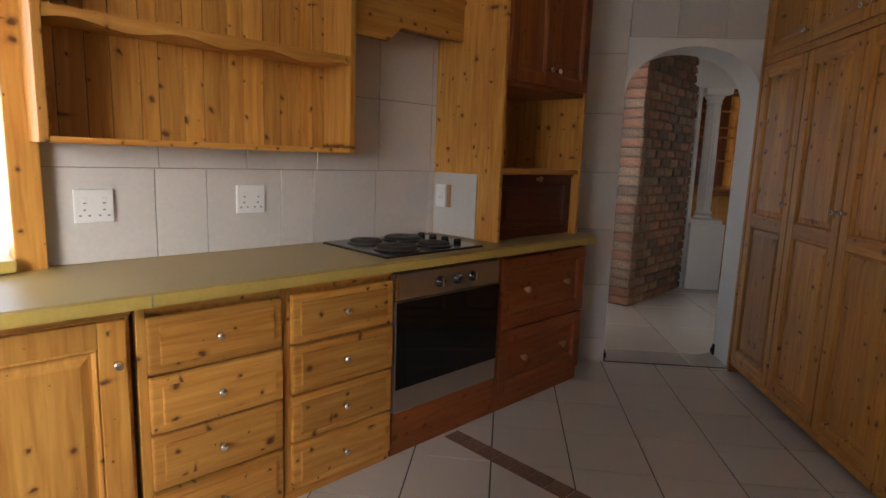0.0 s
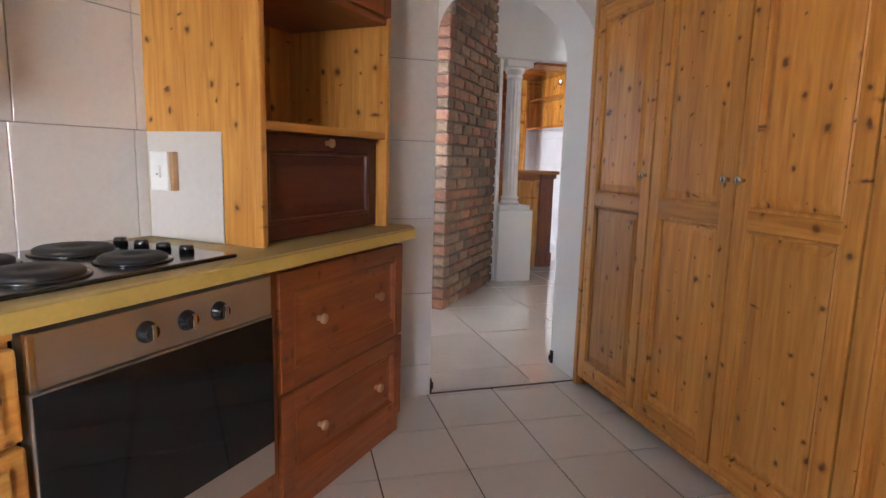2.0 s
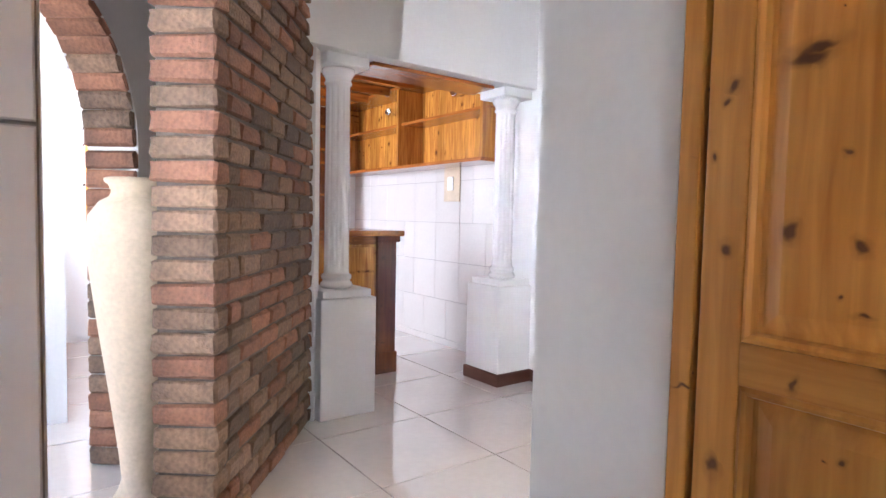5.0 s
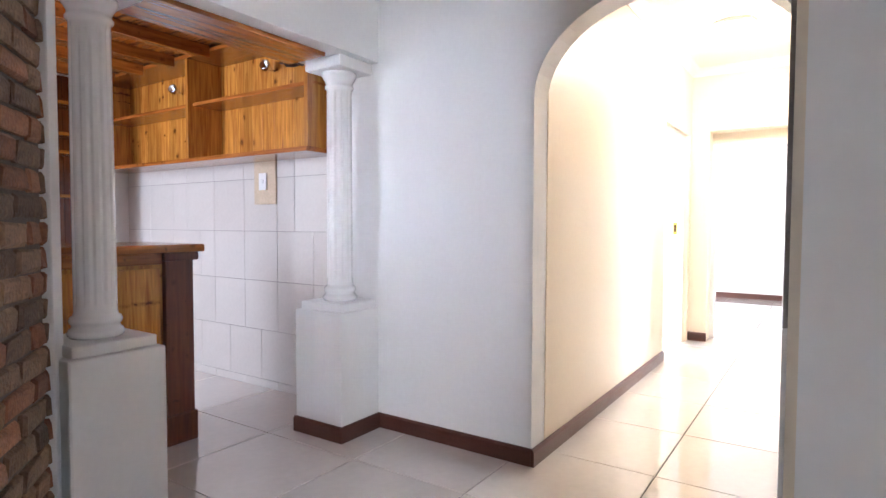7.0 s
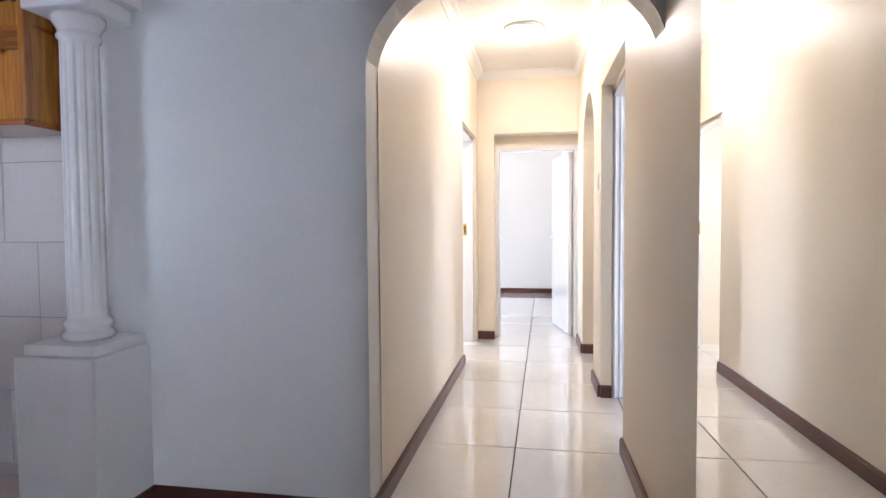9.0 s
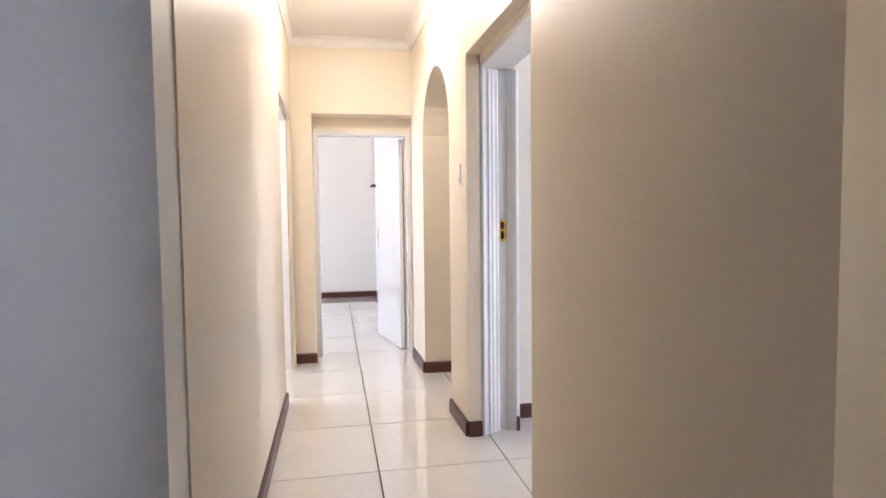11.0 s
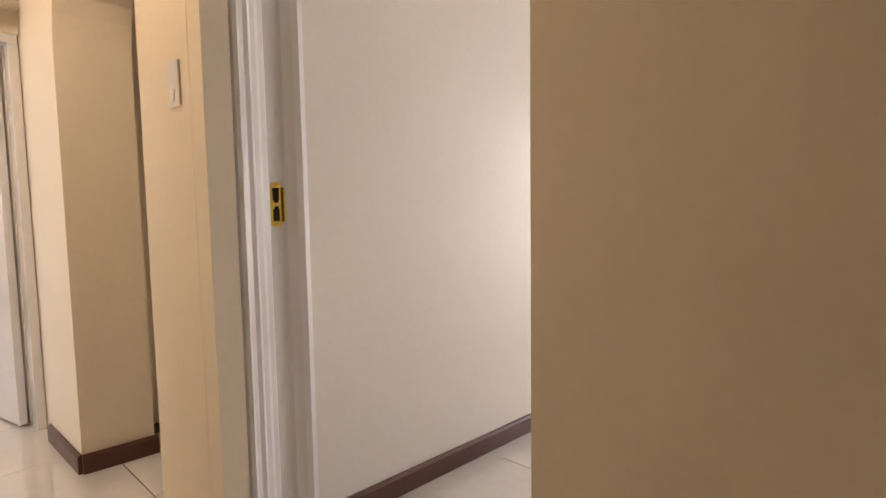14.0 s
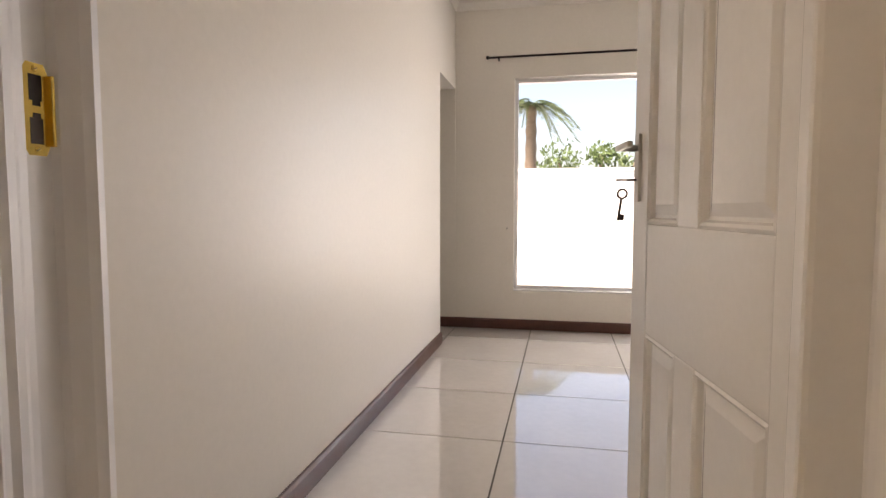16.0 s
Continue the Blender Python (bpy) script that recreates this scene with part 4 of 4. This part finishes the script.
# local frame: x into the room is negative
L, D, T = 2.55, 0.30, 0.76
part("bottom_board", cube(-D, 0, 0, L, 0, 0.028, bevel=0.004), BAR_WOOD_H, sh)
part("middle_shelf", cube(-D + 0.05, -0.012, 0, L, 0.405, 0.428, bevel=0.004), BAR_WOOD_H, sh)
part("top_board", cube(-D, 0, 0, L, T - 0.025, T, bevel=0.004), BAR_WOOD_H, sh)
for y in (0.0, 1.22, L - 0.03):
    part("upright", cube(-D + 0.01, -0.012, y, y + 0.03, 0.028, T - 0.025, bevel=0.003), BAR_WOOD, sh)
k, y = 0, 0.0
while y < L - 0.01:
    bw = min((0.11, 0.09, 0.13, 0.10)[k % 4], L - y)
    part("back_board", cube(-0.012, 0, y + 0.001, y + bw - 0.001, 0.028, T - 0.025, bevel=0.002), BAR_WOOD, sh)
    y += bw
    k += 1
# spot lamps in the shelves
for y, z in ((0.62, 0.62), (1.72, 0.60)):
    sp = thing("spot_lamp", "small chrome spot lamp in the bar shelving", "spot lamp", pose(3.86, 5.86 + y, 1.62 + z))
    part("stem", lathe([(0.008, 0), (0.008, 0.05), (0.005, 0.055)], 10), CHROME, sp, m=pose(0.02, 0, 0, 0, -90))
    part("shade", lathe([(0.02, 0), (0.034, 0.02), (0.036, 0.06), (0.030, 0.062), (0.001, 0.03)], 20), CHROME, sp, m=pose(-0.03, 0, 0, 20, -70))
cl = thing("clamp_light", "black clamp light under the bar ceiling", "clamp light", pose(3.62, 5.95, 2.17))
part("arm", cube(-0.012, 0.012, -0.02, 0.16, 0.0, 0.022, bevel=0.004), IRON, cl)
part("head", lathe([(0.025, 0), (0.045, 0.05), (0.045, 0.09), (0.02, 0.1)], 16), IRON, cl, m=pose(0, 0.12, 0.0, 70, 0, 20))
part("bracket", cube(-0.03, 0.03, -0.03, 0.0, -0.03, 0.03, bevel=0.005), IRON, cl)

# back wall shelving
bk = thing("bar_back_shelving", "varnished pine shelving with dark red back boards across the bar's back wall", "shelving", pose(1.2, 8.15, 1.0))
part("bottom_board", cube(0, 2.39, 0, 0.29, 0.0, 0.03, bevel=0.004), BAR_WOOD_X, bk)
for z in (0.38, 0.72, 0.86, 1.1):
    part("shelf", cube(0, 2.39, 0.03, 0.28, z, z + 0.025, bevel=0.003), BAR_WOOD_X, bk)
for x in (0, 0.6, 1.2, 1.8, 2.36):
    part("upright", cube(x, x + 0.03, 0.01, 0.28, 0.03, 1.37, bevel=0.003), BAR_WOOD, bk)
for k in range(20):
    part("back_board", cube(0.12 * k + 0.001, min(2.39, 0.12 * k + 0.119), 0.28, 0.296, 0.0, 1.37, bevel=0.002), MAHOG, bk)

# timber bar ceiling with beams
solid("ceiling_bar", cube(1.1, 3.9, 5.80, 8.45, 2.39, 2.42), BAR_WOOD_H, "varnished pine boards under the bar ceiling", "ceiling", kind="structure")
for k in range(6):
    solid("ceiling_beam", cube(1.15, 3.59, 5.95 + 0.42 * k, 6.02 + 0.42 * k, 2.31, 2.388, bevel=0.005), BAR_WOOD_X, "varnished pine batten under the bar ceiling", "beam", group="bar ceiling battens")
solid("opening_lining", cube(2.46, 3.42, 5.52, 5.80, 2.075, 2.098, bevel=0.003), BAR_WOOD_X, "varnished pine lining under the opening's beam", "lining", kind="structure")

sk = thing("wall_socket", "switch plate on a pale wooden board in the bar", "socket", pose(3.882, 6.58, 1.48, 0, 0, -90))
part("board", cube(-0.115, 0.115, -0.014, 0, -0.16, 0.16, bevel=0.004), PALE_BOARD, sk, "pale wooden mounting board")
part("plate", cube(-0.05, 0.03, -0.026, -0.014, -0.06, 0.06, bevel=0.004), PLASTIC, sk)
part("switch", cube(-0.02, 0.0, -0.030, -0.025, -0.015, 0.015, bevel=0.002), PLASTIC, sk)

# ---- corridor ----


def light_switch(m):
    s = thing("light_switch", "white plastic light switch on the corridor wall", "light switch", m)
    part("plate", cube(-0.036, 0.036, -0.006, 0, -0.06, 0.06, bevel=0.003), PLASTIC, s)
    part("rocker", cube(-0.009, 0.009, -0.010, -0.005, -0.045, -0.015, bevel=0.002), PLASTIC, s)


light_switch(pose(5.765, right_wall_y(5.765) + 0.001, 1.49, 0, 0, 180))

# door frame of the bedroom
df = thing("door_1", "white enamelled door frame with an open panelled door", "door")
tagged(df, kind="structure")


def jamb(x, s):
    """A rebated jamb; s: which way the opening lies."""
    plan = [(0, 3.302), (0.060, 3.302), (0.072, 3.297), (0.076, 3.286), (0.069, 3.277), (0.063, 3.263), (0.065, 3.250), (0.051, 3.237), (0.047, 3.222), (0.036, 3.207), (0.031, 3.191), (0.020, 3.184),
            (0.018, 3.140), (0.028, 3.133), (0.033, 3.120), (0.040, 3.104), (0.045, 3.086), (0.040, 3.068), (0, 3.062)]
    bm = bmesh.new()
    a = [bm.verts.new((x + s * e, y, 0)) for e, y in plan]
    b = [bm.verts.new((x + s * e, y, 2.06)) for e, y in plan]
    bm.faces.new(a)
    bm.faces.new(b)
    for i in range(len(plan)):
        j = (i + 1) % len(plan)
        bm.faces.new((a[i], a[j], b[j], b[i]))
    bmesh.ops.recalc_face_normals(bm, faces=bm.faces)
    return bm


part("frame_post", jamb(5.675, -1), SATIN_WHITE, df)
part("frame_post", jamb(4.584, 1), SATIN_WHITE, df)
# closes the gap beside the leaf, its width fitted to the camera's view
part("hinge_gap_filler", cube(4.555, 4.668, 3.100, 3.143, 0, 2.06, bevel=0.008), GLOSS_WHITE, df)
bm = cube(4.56, 5.675, 3.20, 3.30, 2.06, 2.10, bevel=0.004)
box(bm, 4.56, 5.675, 3.10, 3.20, 2.075, 2.10, bevel=0.003)
part("frame_head", bm, GLOSS_WHITE, df)
head = solid("lintel", cube(4.56, 5.675, 3.08, 3.30, 2.10, 2.2), CREAM, "cream plaster over the door frame", "lintel", kind="structure")
PX0 = 5.655  # face of the plate
out = [(3.149, 1.098), (3.176, 1.098), (3.181, 1.105), (3.181, 1.219), (3.176, 1.226), (3.149, 1.226), (3.143, 1.214), (3.143, 1.110)]
bm = extrude_outline(out, 0, 0.003)
bmesh.ops.transform(bm, matrix=Matrix(((0, 1, 0, PX0), (1, 0, 0, 0), (0, 0, 1, 0), (0, 0, 0, 1))), verts=bm.verts)
bmesh.ops.recalc_face_normals(bm, faces=bm.faces)
strike = part("strike_plate", bm, BRASS, df, "polished brass strike plate")
part("lip", cube(PX0 - 0.008, PX0 + 0.002, 3.1385, 3.1435, 1.112, 1.212, bevel=0.0015), BRASS, strike)
for z0, z1, zs in ((1.114, 1.150, 1.150), (1.174, 1.210, 1.167)):
    bm = cube(PX0 - 0.0006, PX0 + 0.0008, 3.153, 3.173, z0, z1)
    box(bm, PX0 - 0.0006, PX0 + 0.0008, 3.156, 3.168, zs, zs + 0.007)
    part("keep", bm, IRON, strike, "dark bolt hole")
for z in (1.106, 1.218):
    sc = part("screw", lathe([(0.0045, 0), (0.004, 0.001), (0.002, 0.0014)], 12), BRASS, strike, m=pose(PX0, 3.163, z, 0, -90))
    part("slot", cube(-0.0006, 0.0006, -0.0035, 0.0035, 0.001, 0.0018), IRON, sc, m=pose(0, 0, 0, 0, 0, 30))

# open bedroom door leaf: local x from the hinges to the free edge, face to -y local
FACE = pose(4.7485, 2.2555, 0.012, 0, 0, 98.3)
leaf = framed_door("bedroom_door", 0.851, 2.02, None, FACE, GLOSS_WHITE, GLOSS_WHITE, 0.115, rails=(0.84,), t=0.04, rail_h=0.27, cols=((0.125, 0.335), (0.445, 0.725)))
tagged(leaf, "white enamelled panelled door standing open with a key", "door")
plate = part("lock_plate", cube(0.030, 0.068, -0.008, 0.0, 1.03, 1.20, bevel=0.002), STEEL, leaf, "steel lock plate")
part("handle_neck", lathe([(0.009, 0), (0.008, 0.045)], 12), STEEL, plate, m=pose(0.050, -0.008, 1.165, 90))
part("handle", cube(0.042, 0.165, -0.062, -0.046, 1.157, 1.172, bevel=0.006), STEEL, plate, "steel lever handle")


def key(m):
    k = thing("door_key", "old dark steel lever key in the door lock", "key", m)
    bm = bmesh.new()
    for i in range(20):
        a0, a1 = 2 * math.pi * i / 20, 2 * math.pi * (i + 1) / 20
        v = [bm.verts.new((r * math.cos(a), y, r * math.sin(a))) for a in (a0, a1) for r in (0.009, 0.014) for y in (-0.002, 0.002)]
        for f4 in ((0, 1, 5, 4), (2, 6, 7, 3), (0, 4, 6, 2), (1, 3, 7, 5)):
            bm.faces.new([v[q] for q in f4])
    part("bow", bm, IRON, k)
    part("shank", cube(-0.003, 0.003, -0.003, 0.003, -0.07, -0.013, bevel=0.001), IRON, k)
    part("bit", cube(0.002, 0.014, -0.0015, 0.0015, -0.068, -0.052), IRON, k)
    return k


key(FACE @ pose(0.050, -0.045, 1.085, 90, 0, 0))
key(FACE @ pose(0.050, -0.042, 1.050, 8, 6, 90))

# far door
fd = thing("door_2", "white flush door standing open into the far room", "door")
tagged(fd, kind="structure")
for y in (3.43, 4.255):
    part("frame_post", cube(7.70, 7.83, y - 0.022, y + 0.022, 0, 1.975, bevel=0.004), GLOSS_WHITE, fd)
part("frame_head", cube(7.70, 7.83, 3.41, 4.275, 1.975, 2.02, bevel=0.004), GLOSS_WHITE, fd)
solid("lintel", cube(7.695, 7.83, 3.40, 4.28, 2.018, 2.14), CREAM, "cream plaster lintel over the far door", "lintel", kind="structure")
lf = thing("flush_door", "white flush door leaf standing open", "door", pose(7.83, 3.47, 0.01, 0, 0, 12))
part("leaf", cube(0.0, 0.76, 0.0, 0.04, 0, 1.955, bevel=0.003), GLOSS_WHITE, lf)
hp = part("lock_plate", cube(0.69, 0.725, 0.04, 0.046, 0.92, 1.08, bevel=0.002), STEEL, lf)
part("handle", cube(0.60, 0.71, 0.065, 0.078, 1.03, 1.045, bevel=0.005), STEEL, hp)
rail = thing("towel_hook", "short dark rail on the far room wall", "rail", pose(10.9, 3.46, 1.72))
part("bar", lathe([(0.012, 0), (0.012, 0.5), (0.002, 0.505)], 10), IRON, rail, m=pose(0, 0.08, 0, 0, 90))
for x in (0.05, 0.45):
    part("bracket", cube(x - 0.01, x + 0.01, 0.0, 0.08, -0.01, 0.01), IRON, rail)

# frame of the side opening
so = thing("door_3", "white enamelled frame of the corridor's side doorway", "door frame")
tagged(so, kind="structure")
for x in (6.397, 7.352):
    part("frame_post", cube(x, x + 0.036, 4.475, 4.594, 0, 2.04, bevel=0.004), GLOSS_WHITE, so)
part("frame_head", cube(6.397, 7.388, 4.476, 4.593, 2.04, 2.078, bevel=0.004), GLOSS_WHITE, so)
st = part("strike_plate", cube(7.349, 7.3525, 4.54, 4.575, 1.09, 1.21, bevel=0.0008), BRASS, so, "polished brass strike plate")
part("keep", cube(7.3482, 7.3492, 4.548, 4.567, 1.115, 1.185), IRON, st)

# ---- bedroom window ----
w2 = thing("window_2", "tall white-framed bedroom window onto the sunny yard", "window")
tagged(w2, kind="structure")
yw = RY - 0.10
for x in (WX0, WX1 - 0.028):
    part("window_frame", cube(x, x + 0.028, yw - 0.025, yw + 0.025, WZ0, WZ1, bevel=0.003), GLOSS_WHITE, w2)
for z in (WZ0, WZ1 - 0.028):
    part("window_frame", cube(WX0, WX1, yw - 0.024, yw + 0.024, z, z + 0.028, bevel=0.003), GLOSS_WHITE, w2)
part("window_sill", cube(WX0 - 0.0, WX1 + 0.0, RY - 0.20, RY + 0.006, WZ0 - 0.012, WZ0 + 0.002, bevel=0.003), GLOSS_WHITE, w2)
pane = part("pane", cube(WX0 + 0.028, WX1 - 0.028, yw - 0.003, yw + 0.003, WZ0 + 0.028, WZ1 - 0.028), GLASS, w2)
pane.visible_shadow = False
rod = thing("curtain_rod", "thin dark iron curtain rod over the window", "curtain rod", pose(5.54, RY, 2.27))
part("rod", lathe([(0.009, 0), (0.009, 1.9), (0.004, 1.905)], 12), IRON, rod, m=pose(0, 0.06, 0, 0, -90))
part("finial", lathe([(0.009, 0), (0.016, 0.006), (0.016, 0.018), (0.006, 0.026)], 12), IRON, rod, m=pose(-0.002, 0.06, 0, 0, 90))
for x in (-0.08, -1.8):
    part("bracket", cube(x - 0.006, x + 0.006, 0.0, 0.066, -0.018, 0.0), IRON, rod)
solid("wall_nail", lathe([(0.006, 0), (0.006, 0.004), (0.003, 0.02)], 8), IRON, "small dark metal plug in the bedroom wall", "nail", pose(5.385, RY, 0.86, -90))

# ---- pieces: bricks ----


def block_mesh(name, w, d, h, material, rnd, jitter=0.005, bevel=0.010):
    bm = cube(0, w, 0, d, 0, h, bevel=0)
    bmesh.ops.bevel(bm, geom=list(bm.edges), offset=bevel, segments=1, affect="EDGES")
    for v in bm.verts:
        v.co += Vector((rnd.uniform(-jitter, jitter), rnd.uniform(-jitter, jitter), rnd.uniform(-jitter, jitter)))
    for f in bm.faces:
        f.smooth = False
    return mesh_of(name, bm, material)


rb = random.Random(11)
CORE = 0.017
BW = pose(1.30, 4.51, 0, 0, 0, 51.8)  # local x along the wall, y into it
BL, BT = 1.245, 0.235
brick_wall = solid("wall_brick", cube(CORE, BL, CORE, BT - CORE, 0, H), MORTAR, "free-standing wall of dark mottled clinker bricks", "brick wall", BW, "structure")
part("plaster_edge", cube(BL + 0.002, BL + 0.10, -0.016, BT, 0, H - 0.002, bevel=0.006), WHITE, brick_wall, "white plastered end")
full = [block_mesh("brick", 0.213, 0.10, 0.074, BRICK if k % 3 else BRICK_RED, rb) for k in range(6)]
half = [block_mesh("brick", 0.101, 0.10, 0.074, BRICK if k % 3 else BRICK_RED, rb) for k in range(4)]
endb = [block_mesh("brick", 0.104, BT, 0.076, BRICK if k % 3 else BRICK_RED, rb) for k in range(4)]


def piece(name, me, parent, m):
    ob = new(name, me)
    ob.parent = parent
    ob.matrix_basis = m
    return ob


rows = int(H / 0.085)
for r in range(rows):
    z = 0.004 + r * 0.085
    # the end of the wall: one brick across its thickness
    piece("brick", rb.choice(endb), brick_wall, pose(rb.uniform(-0.003, 0.003), 0.0, z))
    x = 0.112
    first = True
    while x < BL - 0.01:
        me, step = (rb.choice(half), 0.112) if (first and r % 2) or BL - x < 0.2 else (rb.choice(full), 0.224)
        first = False
        if x + step - 0.012 > BL + 0.09:
            break
        piece("brick", me, brick_wall, pose(x, rb.uniform(-0.004, 0.004), z, 0, 0, rb.uniform(-0.5, 0.5)))
        x += step

# brick lining of the porch arch
line = [block_mesh("brick", 0.03, 0.232, 0.081, BRICK if k % 3 else BRICK_RED, rb) for k in range(4)]
for side, x in ((0, 1.45), (1, 2.75)):
    for r in range(17):
        piece("brick", rb.choice(line), porch, pose(x - (0.022 if side else 0.008), 0.002, 0.004 + r * 0.085))
n = 25
for k in range(n):
    a = math.pi * (k + 0.5) / n
    piece("brick", rb.choice(line), porch, pose(2.10 + 0.63 * math.cos(a), 0.002, 1.46 + 0.63 * math.sin(a)) @ pose(0, 0, 0, 0, -math.degrees(a), 0) @ pose(-0.01, 0, -0.036))

# ---- pieces: wall tiles ----
rt = random.Random(3)


def plate_mesh(name, w, h, material, t=0.008):
    bm = cube(0.0015, w - 0.0015, -t, 0, 0.0015, h - 0.0015)
    bmesh.ops.bevel(bm, geom=[e for e in bm.edges if e.verts[0].co.y < -t * 0.9 and e.verts[1].co.y < -t * 0.9], offset=0.0015, segments=1, affect="EDGES")
    return mesh_of(name, bm, material)


cache = {}


def wall_tile(parent, m, w, h, material=WTILE):
    key2 = (round(w, 3), round(h, 3))
    if key2 not in cache:
        cache[key2] = plate_mesh("tile", w, h, material)
    return piece("tile", cache[key2], parent, m)


# behind the worktop
splash = solid("wall_tiling_kitchen", cube(-2.50, 0.5, 0.552, 0.559, 0.9, H), WGROUT, "grout bed of the kitchen wall tiles", "wall tiles", RUN, "structure")
lower = [-2.50, -2.145, -1.953, -1.63, -1.468, -1.116, -0.76, -0.40, 0.0, 0.45]
upper = [-2.50, -2.128, -1.783, -1.45, -1.10, -0.75, -0.40, 0.0, 0.45]
for z0, z1, cuts in ((0.9, 1.24, lower), (1.24, 1.59, upper), (1.59, 1.94, upper), (1.94, 2.30, upper), (2.30, 2.66, upper)):
    for a, b in zip(cuts, cuts[1:]):
        wall_tile(splash, pose(a, 0.552, z0), b - a, z1 - z0)
# panel on the side of the tall unit
panel = solid("splash_panel", cube(0.0, 0.31, -0.006, 0.0, 0, 0.335, bevel=0.002), WTILE, "single pale glazed tile panel behind the hob", "wall tile", RUN @ pose(-0.719, 0.535, 0.902, 0, 0, -90))
# beside the arch
side = solid("wall_tiling_arch", cube(-0.2, ARCH_L - 0.002, -0.003, 0.0, 0, H), WGROUT, "grout bed of the tiles beside the arch", "wall tiles", pose(0, 2.984, 0), "structure")
zs = [0.0, 0.16, 0.52, 0.88, 1.24, 1.60, 1.96, 2.32, 2.68]
for z0, z1 in zip(zs, zs[1:]):
    for a, b in ((-0.2, 0.16), (0.16, 0.52), (0.52, ARCH_L - 0.002)):
        wall_tile(side, pose(a, -0.003, z0), b - a, z1 - z0)
# over the arch: tiles cut to the curve
for i in range(5):
    x0, x1 = ARCH_L + 0.002 + 0.28 * i, ARCH_L + 0.002 + 0.28 * (i + 1)
    for z0, z1 in ((2.06, 2.32), (2.32, 2.68)):
        wall_tile(side, pose(x0, -0.0, z0), x1 - x0, z1 - z0)
# bar room wall
bt = solid("wall_tiling_bar", cube(0, 2.65, -0.004, 0, 0, 1.66), WGROUT, "grout bed of the bar room tiles", "wall tiles", pose(3.894, 8.45, 0, 0, 0, -90), "structure")
zs = [0.0, 0.06, 0.42, 0.775, 1.13, 1.505, 1.66]
for k, (z0, z1) in enumerate(zip(zs, zs[1:])):
    x = 0.0
    i = 0
    while x < 2.60:
        w = min((0.36, 0.36, 0.18, 0.36)[(i + k) % 4] if k > 2 else 0.36 if i else 0.18 + 0.18 * (k % 2), 2.64 - x)
        wall_tile(bt, pose(x, -0.004, z0), w, z1 - z0)
        x += w
        i += 1

# ---- pieces: floor tiles ----


def floor_mesh(name, w, h, material, gap=0.004):
    bm = cube(gap / 2, w - gap / 2, gap / 2, h - gap / 2, -0.006, 0.0)
    bmesh.ops.bevel(bm, geom=[e for e in bm.edges if e.verts[0].co.z > -0.001 and e.verts[1].co.z > -0.001], offset=0.0015, segments=1, affect="EDGES")
    return mesh_of(name, bm, material)


PX, PY = 0.6505, 0.653
big = floor_mesh("tile", PX, PY, TILE, 0.0065)


def floor_fill(x0, y0, nx, ny, inside, me=big, px=PX, py=PY, drop=0.0):
    for i in range(nx):
        for j in range(ny):
            x, y = x0 + i * px, y0 + j * py
            if inside(x + px / 2, y + py / 2):
                piece("tile", me, FLOOR, pose(x, y, drop + rt.uniform(-0.0004, 0.0004)))


def hall_area(x, y):
    if (4.3 < x < 5.9 and 2.6 < y < 3.3) or (6.0 < x < 7.5 and 1.8 < y < 3.3):
        return True
    if y < 3.05 or y > 8.5:
        return False
    if x < 3.7:
        return x > 0.9 - (5.4 - y) * 0.8 if y < 5.4 else x > 0.9
    if x < 7.6:
        return y < 4.7 or (x > 6.1 and y < 6.5)
    return x < 11.8 and 3.1 < y < 7.6


def bed_area(x, y):
    return (2.5 < x < 6.0 and -1.1 < y < 3.2) or (x < 7.2 and x > 5.8 and y < -0.1 and y > -1.1)


# the hall's first row is cut at the kitchen's edge
cut = floor_mesh("tile", PX, 0.267, TILE, 0.0065)
for i in range(-3, 4):
    piece("tile", cut, FLOOR, pose(2.655 + PX * i, 2.998, 0))
floor_fill(2.655 - 6 * PX, 3.915 - 4 * PY, 22, 12, hall_area)
BXP, BYP = 0.655, 0.667
bed = floor_mesh("tile", BXP, BYP, TILE, 0.0065)
for i in range(-4, 4):
    for j in range(-4, 3):
        x, y = 5.175 + BXP * i, 1.375 + BYP * j
        if bed_area(x + 0.3, y + 0.3) and y + BYP < 2.75:
            piece("tile", bed, FLOOR, pose(x, y, -0.0008))
# kitchen floor
KP = 0.345
small = floor_mesh("tile", KP, KP, KTILE, 0.0065)
strip_u = -1.03


def kitchen_area(x, y):
    d = Vector((x - 0.66, y - 2.56))
    u, v = d.x * 0.636 + d.y * 0.772, -d.x * 0.772 + d.y * 0.636
    return v < 0.35 and x < 2.1 and y < 2.99 and y > -2.2 and x > -2.6


for i in range(-9, 5):
    for j in range(-19, 1):
        x, y = 0.515 + KP * i, 2.607 + KP * j
        if kitchen_area(x + KP / 2, y + KP / 2):
            piece("tile", small, FLOOR, KIT @ pose(x, y, -0.001))
last = floor_mesh("tile", KP, 0.12, KTILE, 0.006)
for i in range(0, 4):
    piece("tile", last, FLOOR, KIT @ pose(0.515 + KP * i, 2.952, -0.001))
# brown mosaic strip across the kitchen floor
sm = floor_mesh("tile", 0.095, 0.095, STRIP, 0.004)
ST = RUN @ pose(strip_u, 0.04, 0.0035, 0, 0, -90)
for k in range(26):
    piece("tile", sm, FLOOR, ST @ pose(0.095 * k, -0.048, 0))
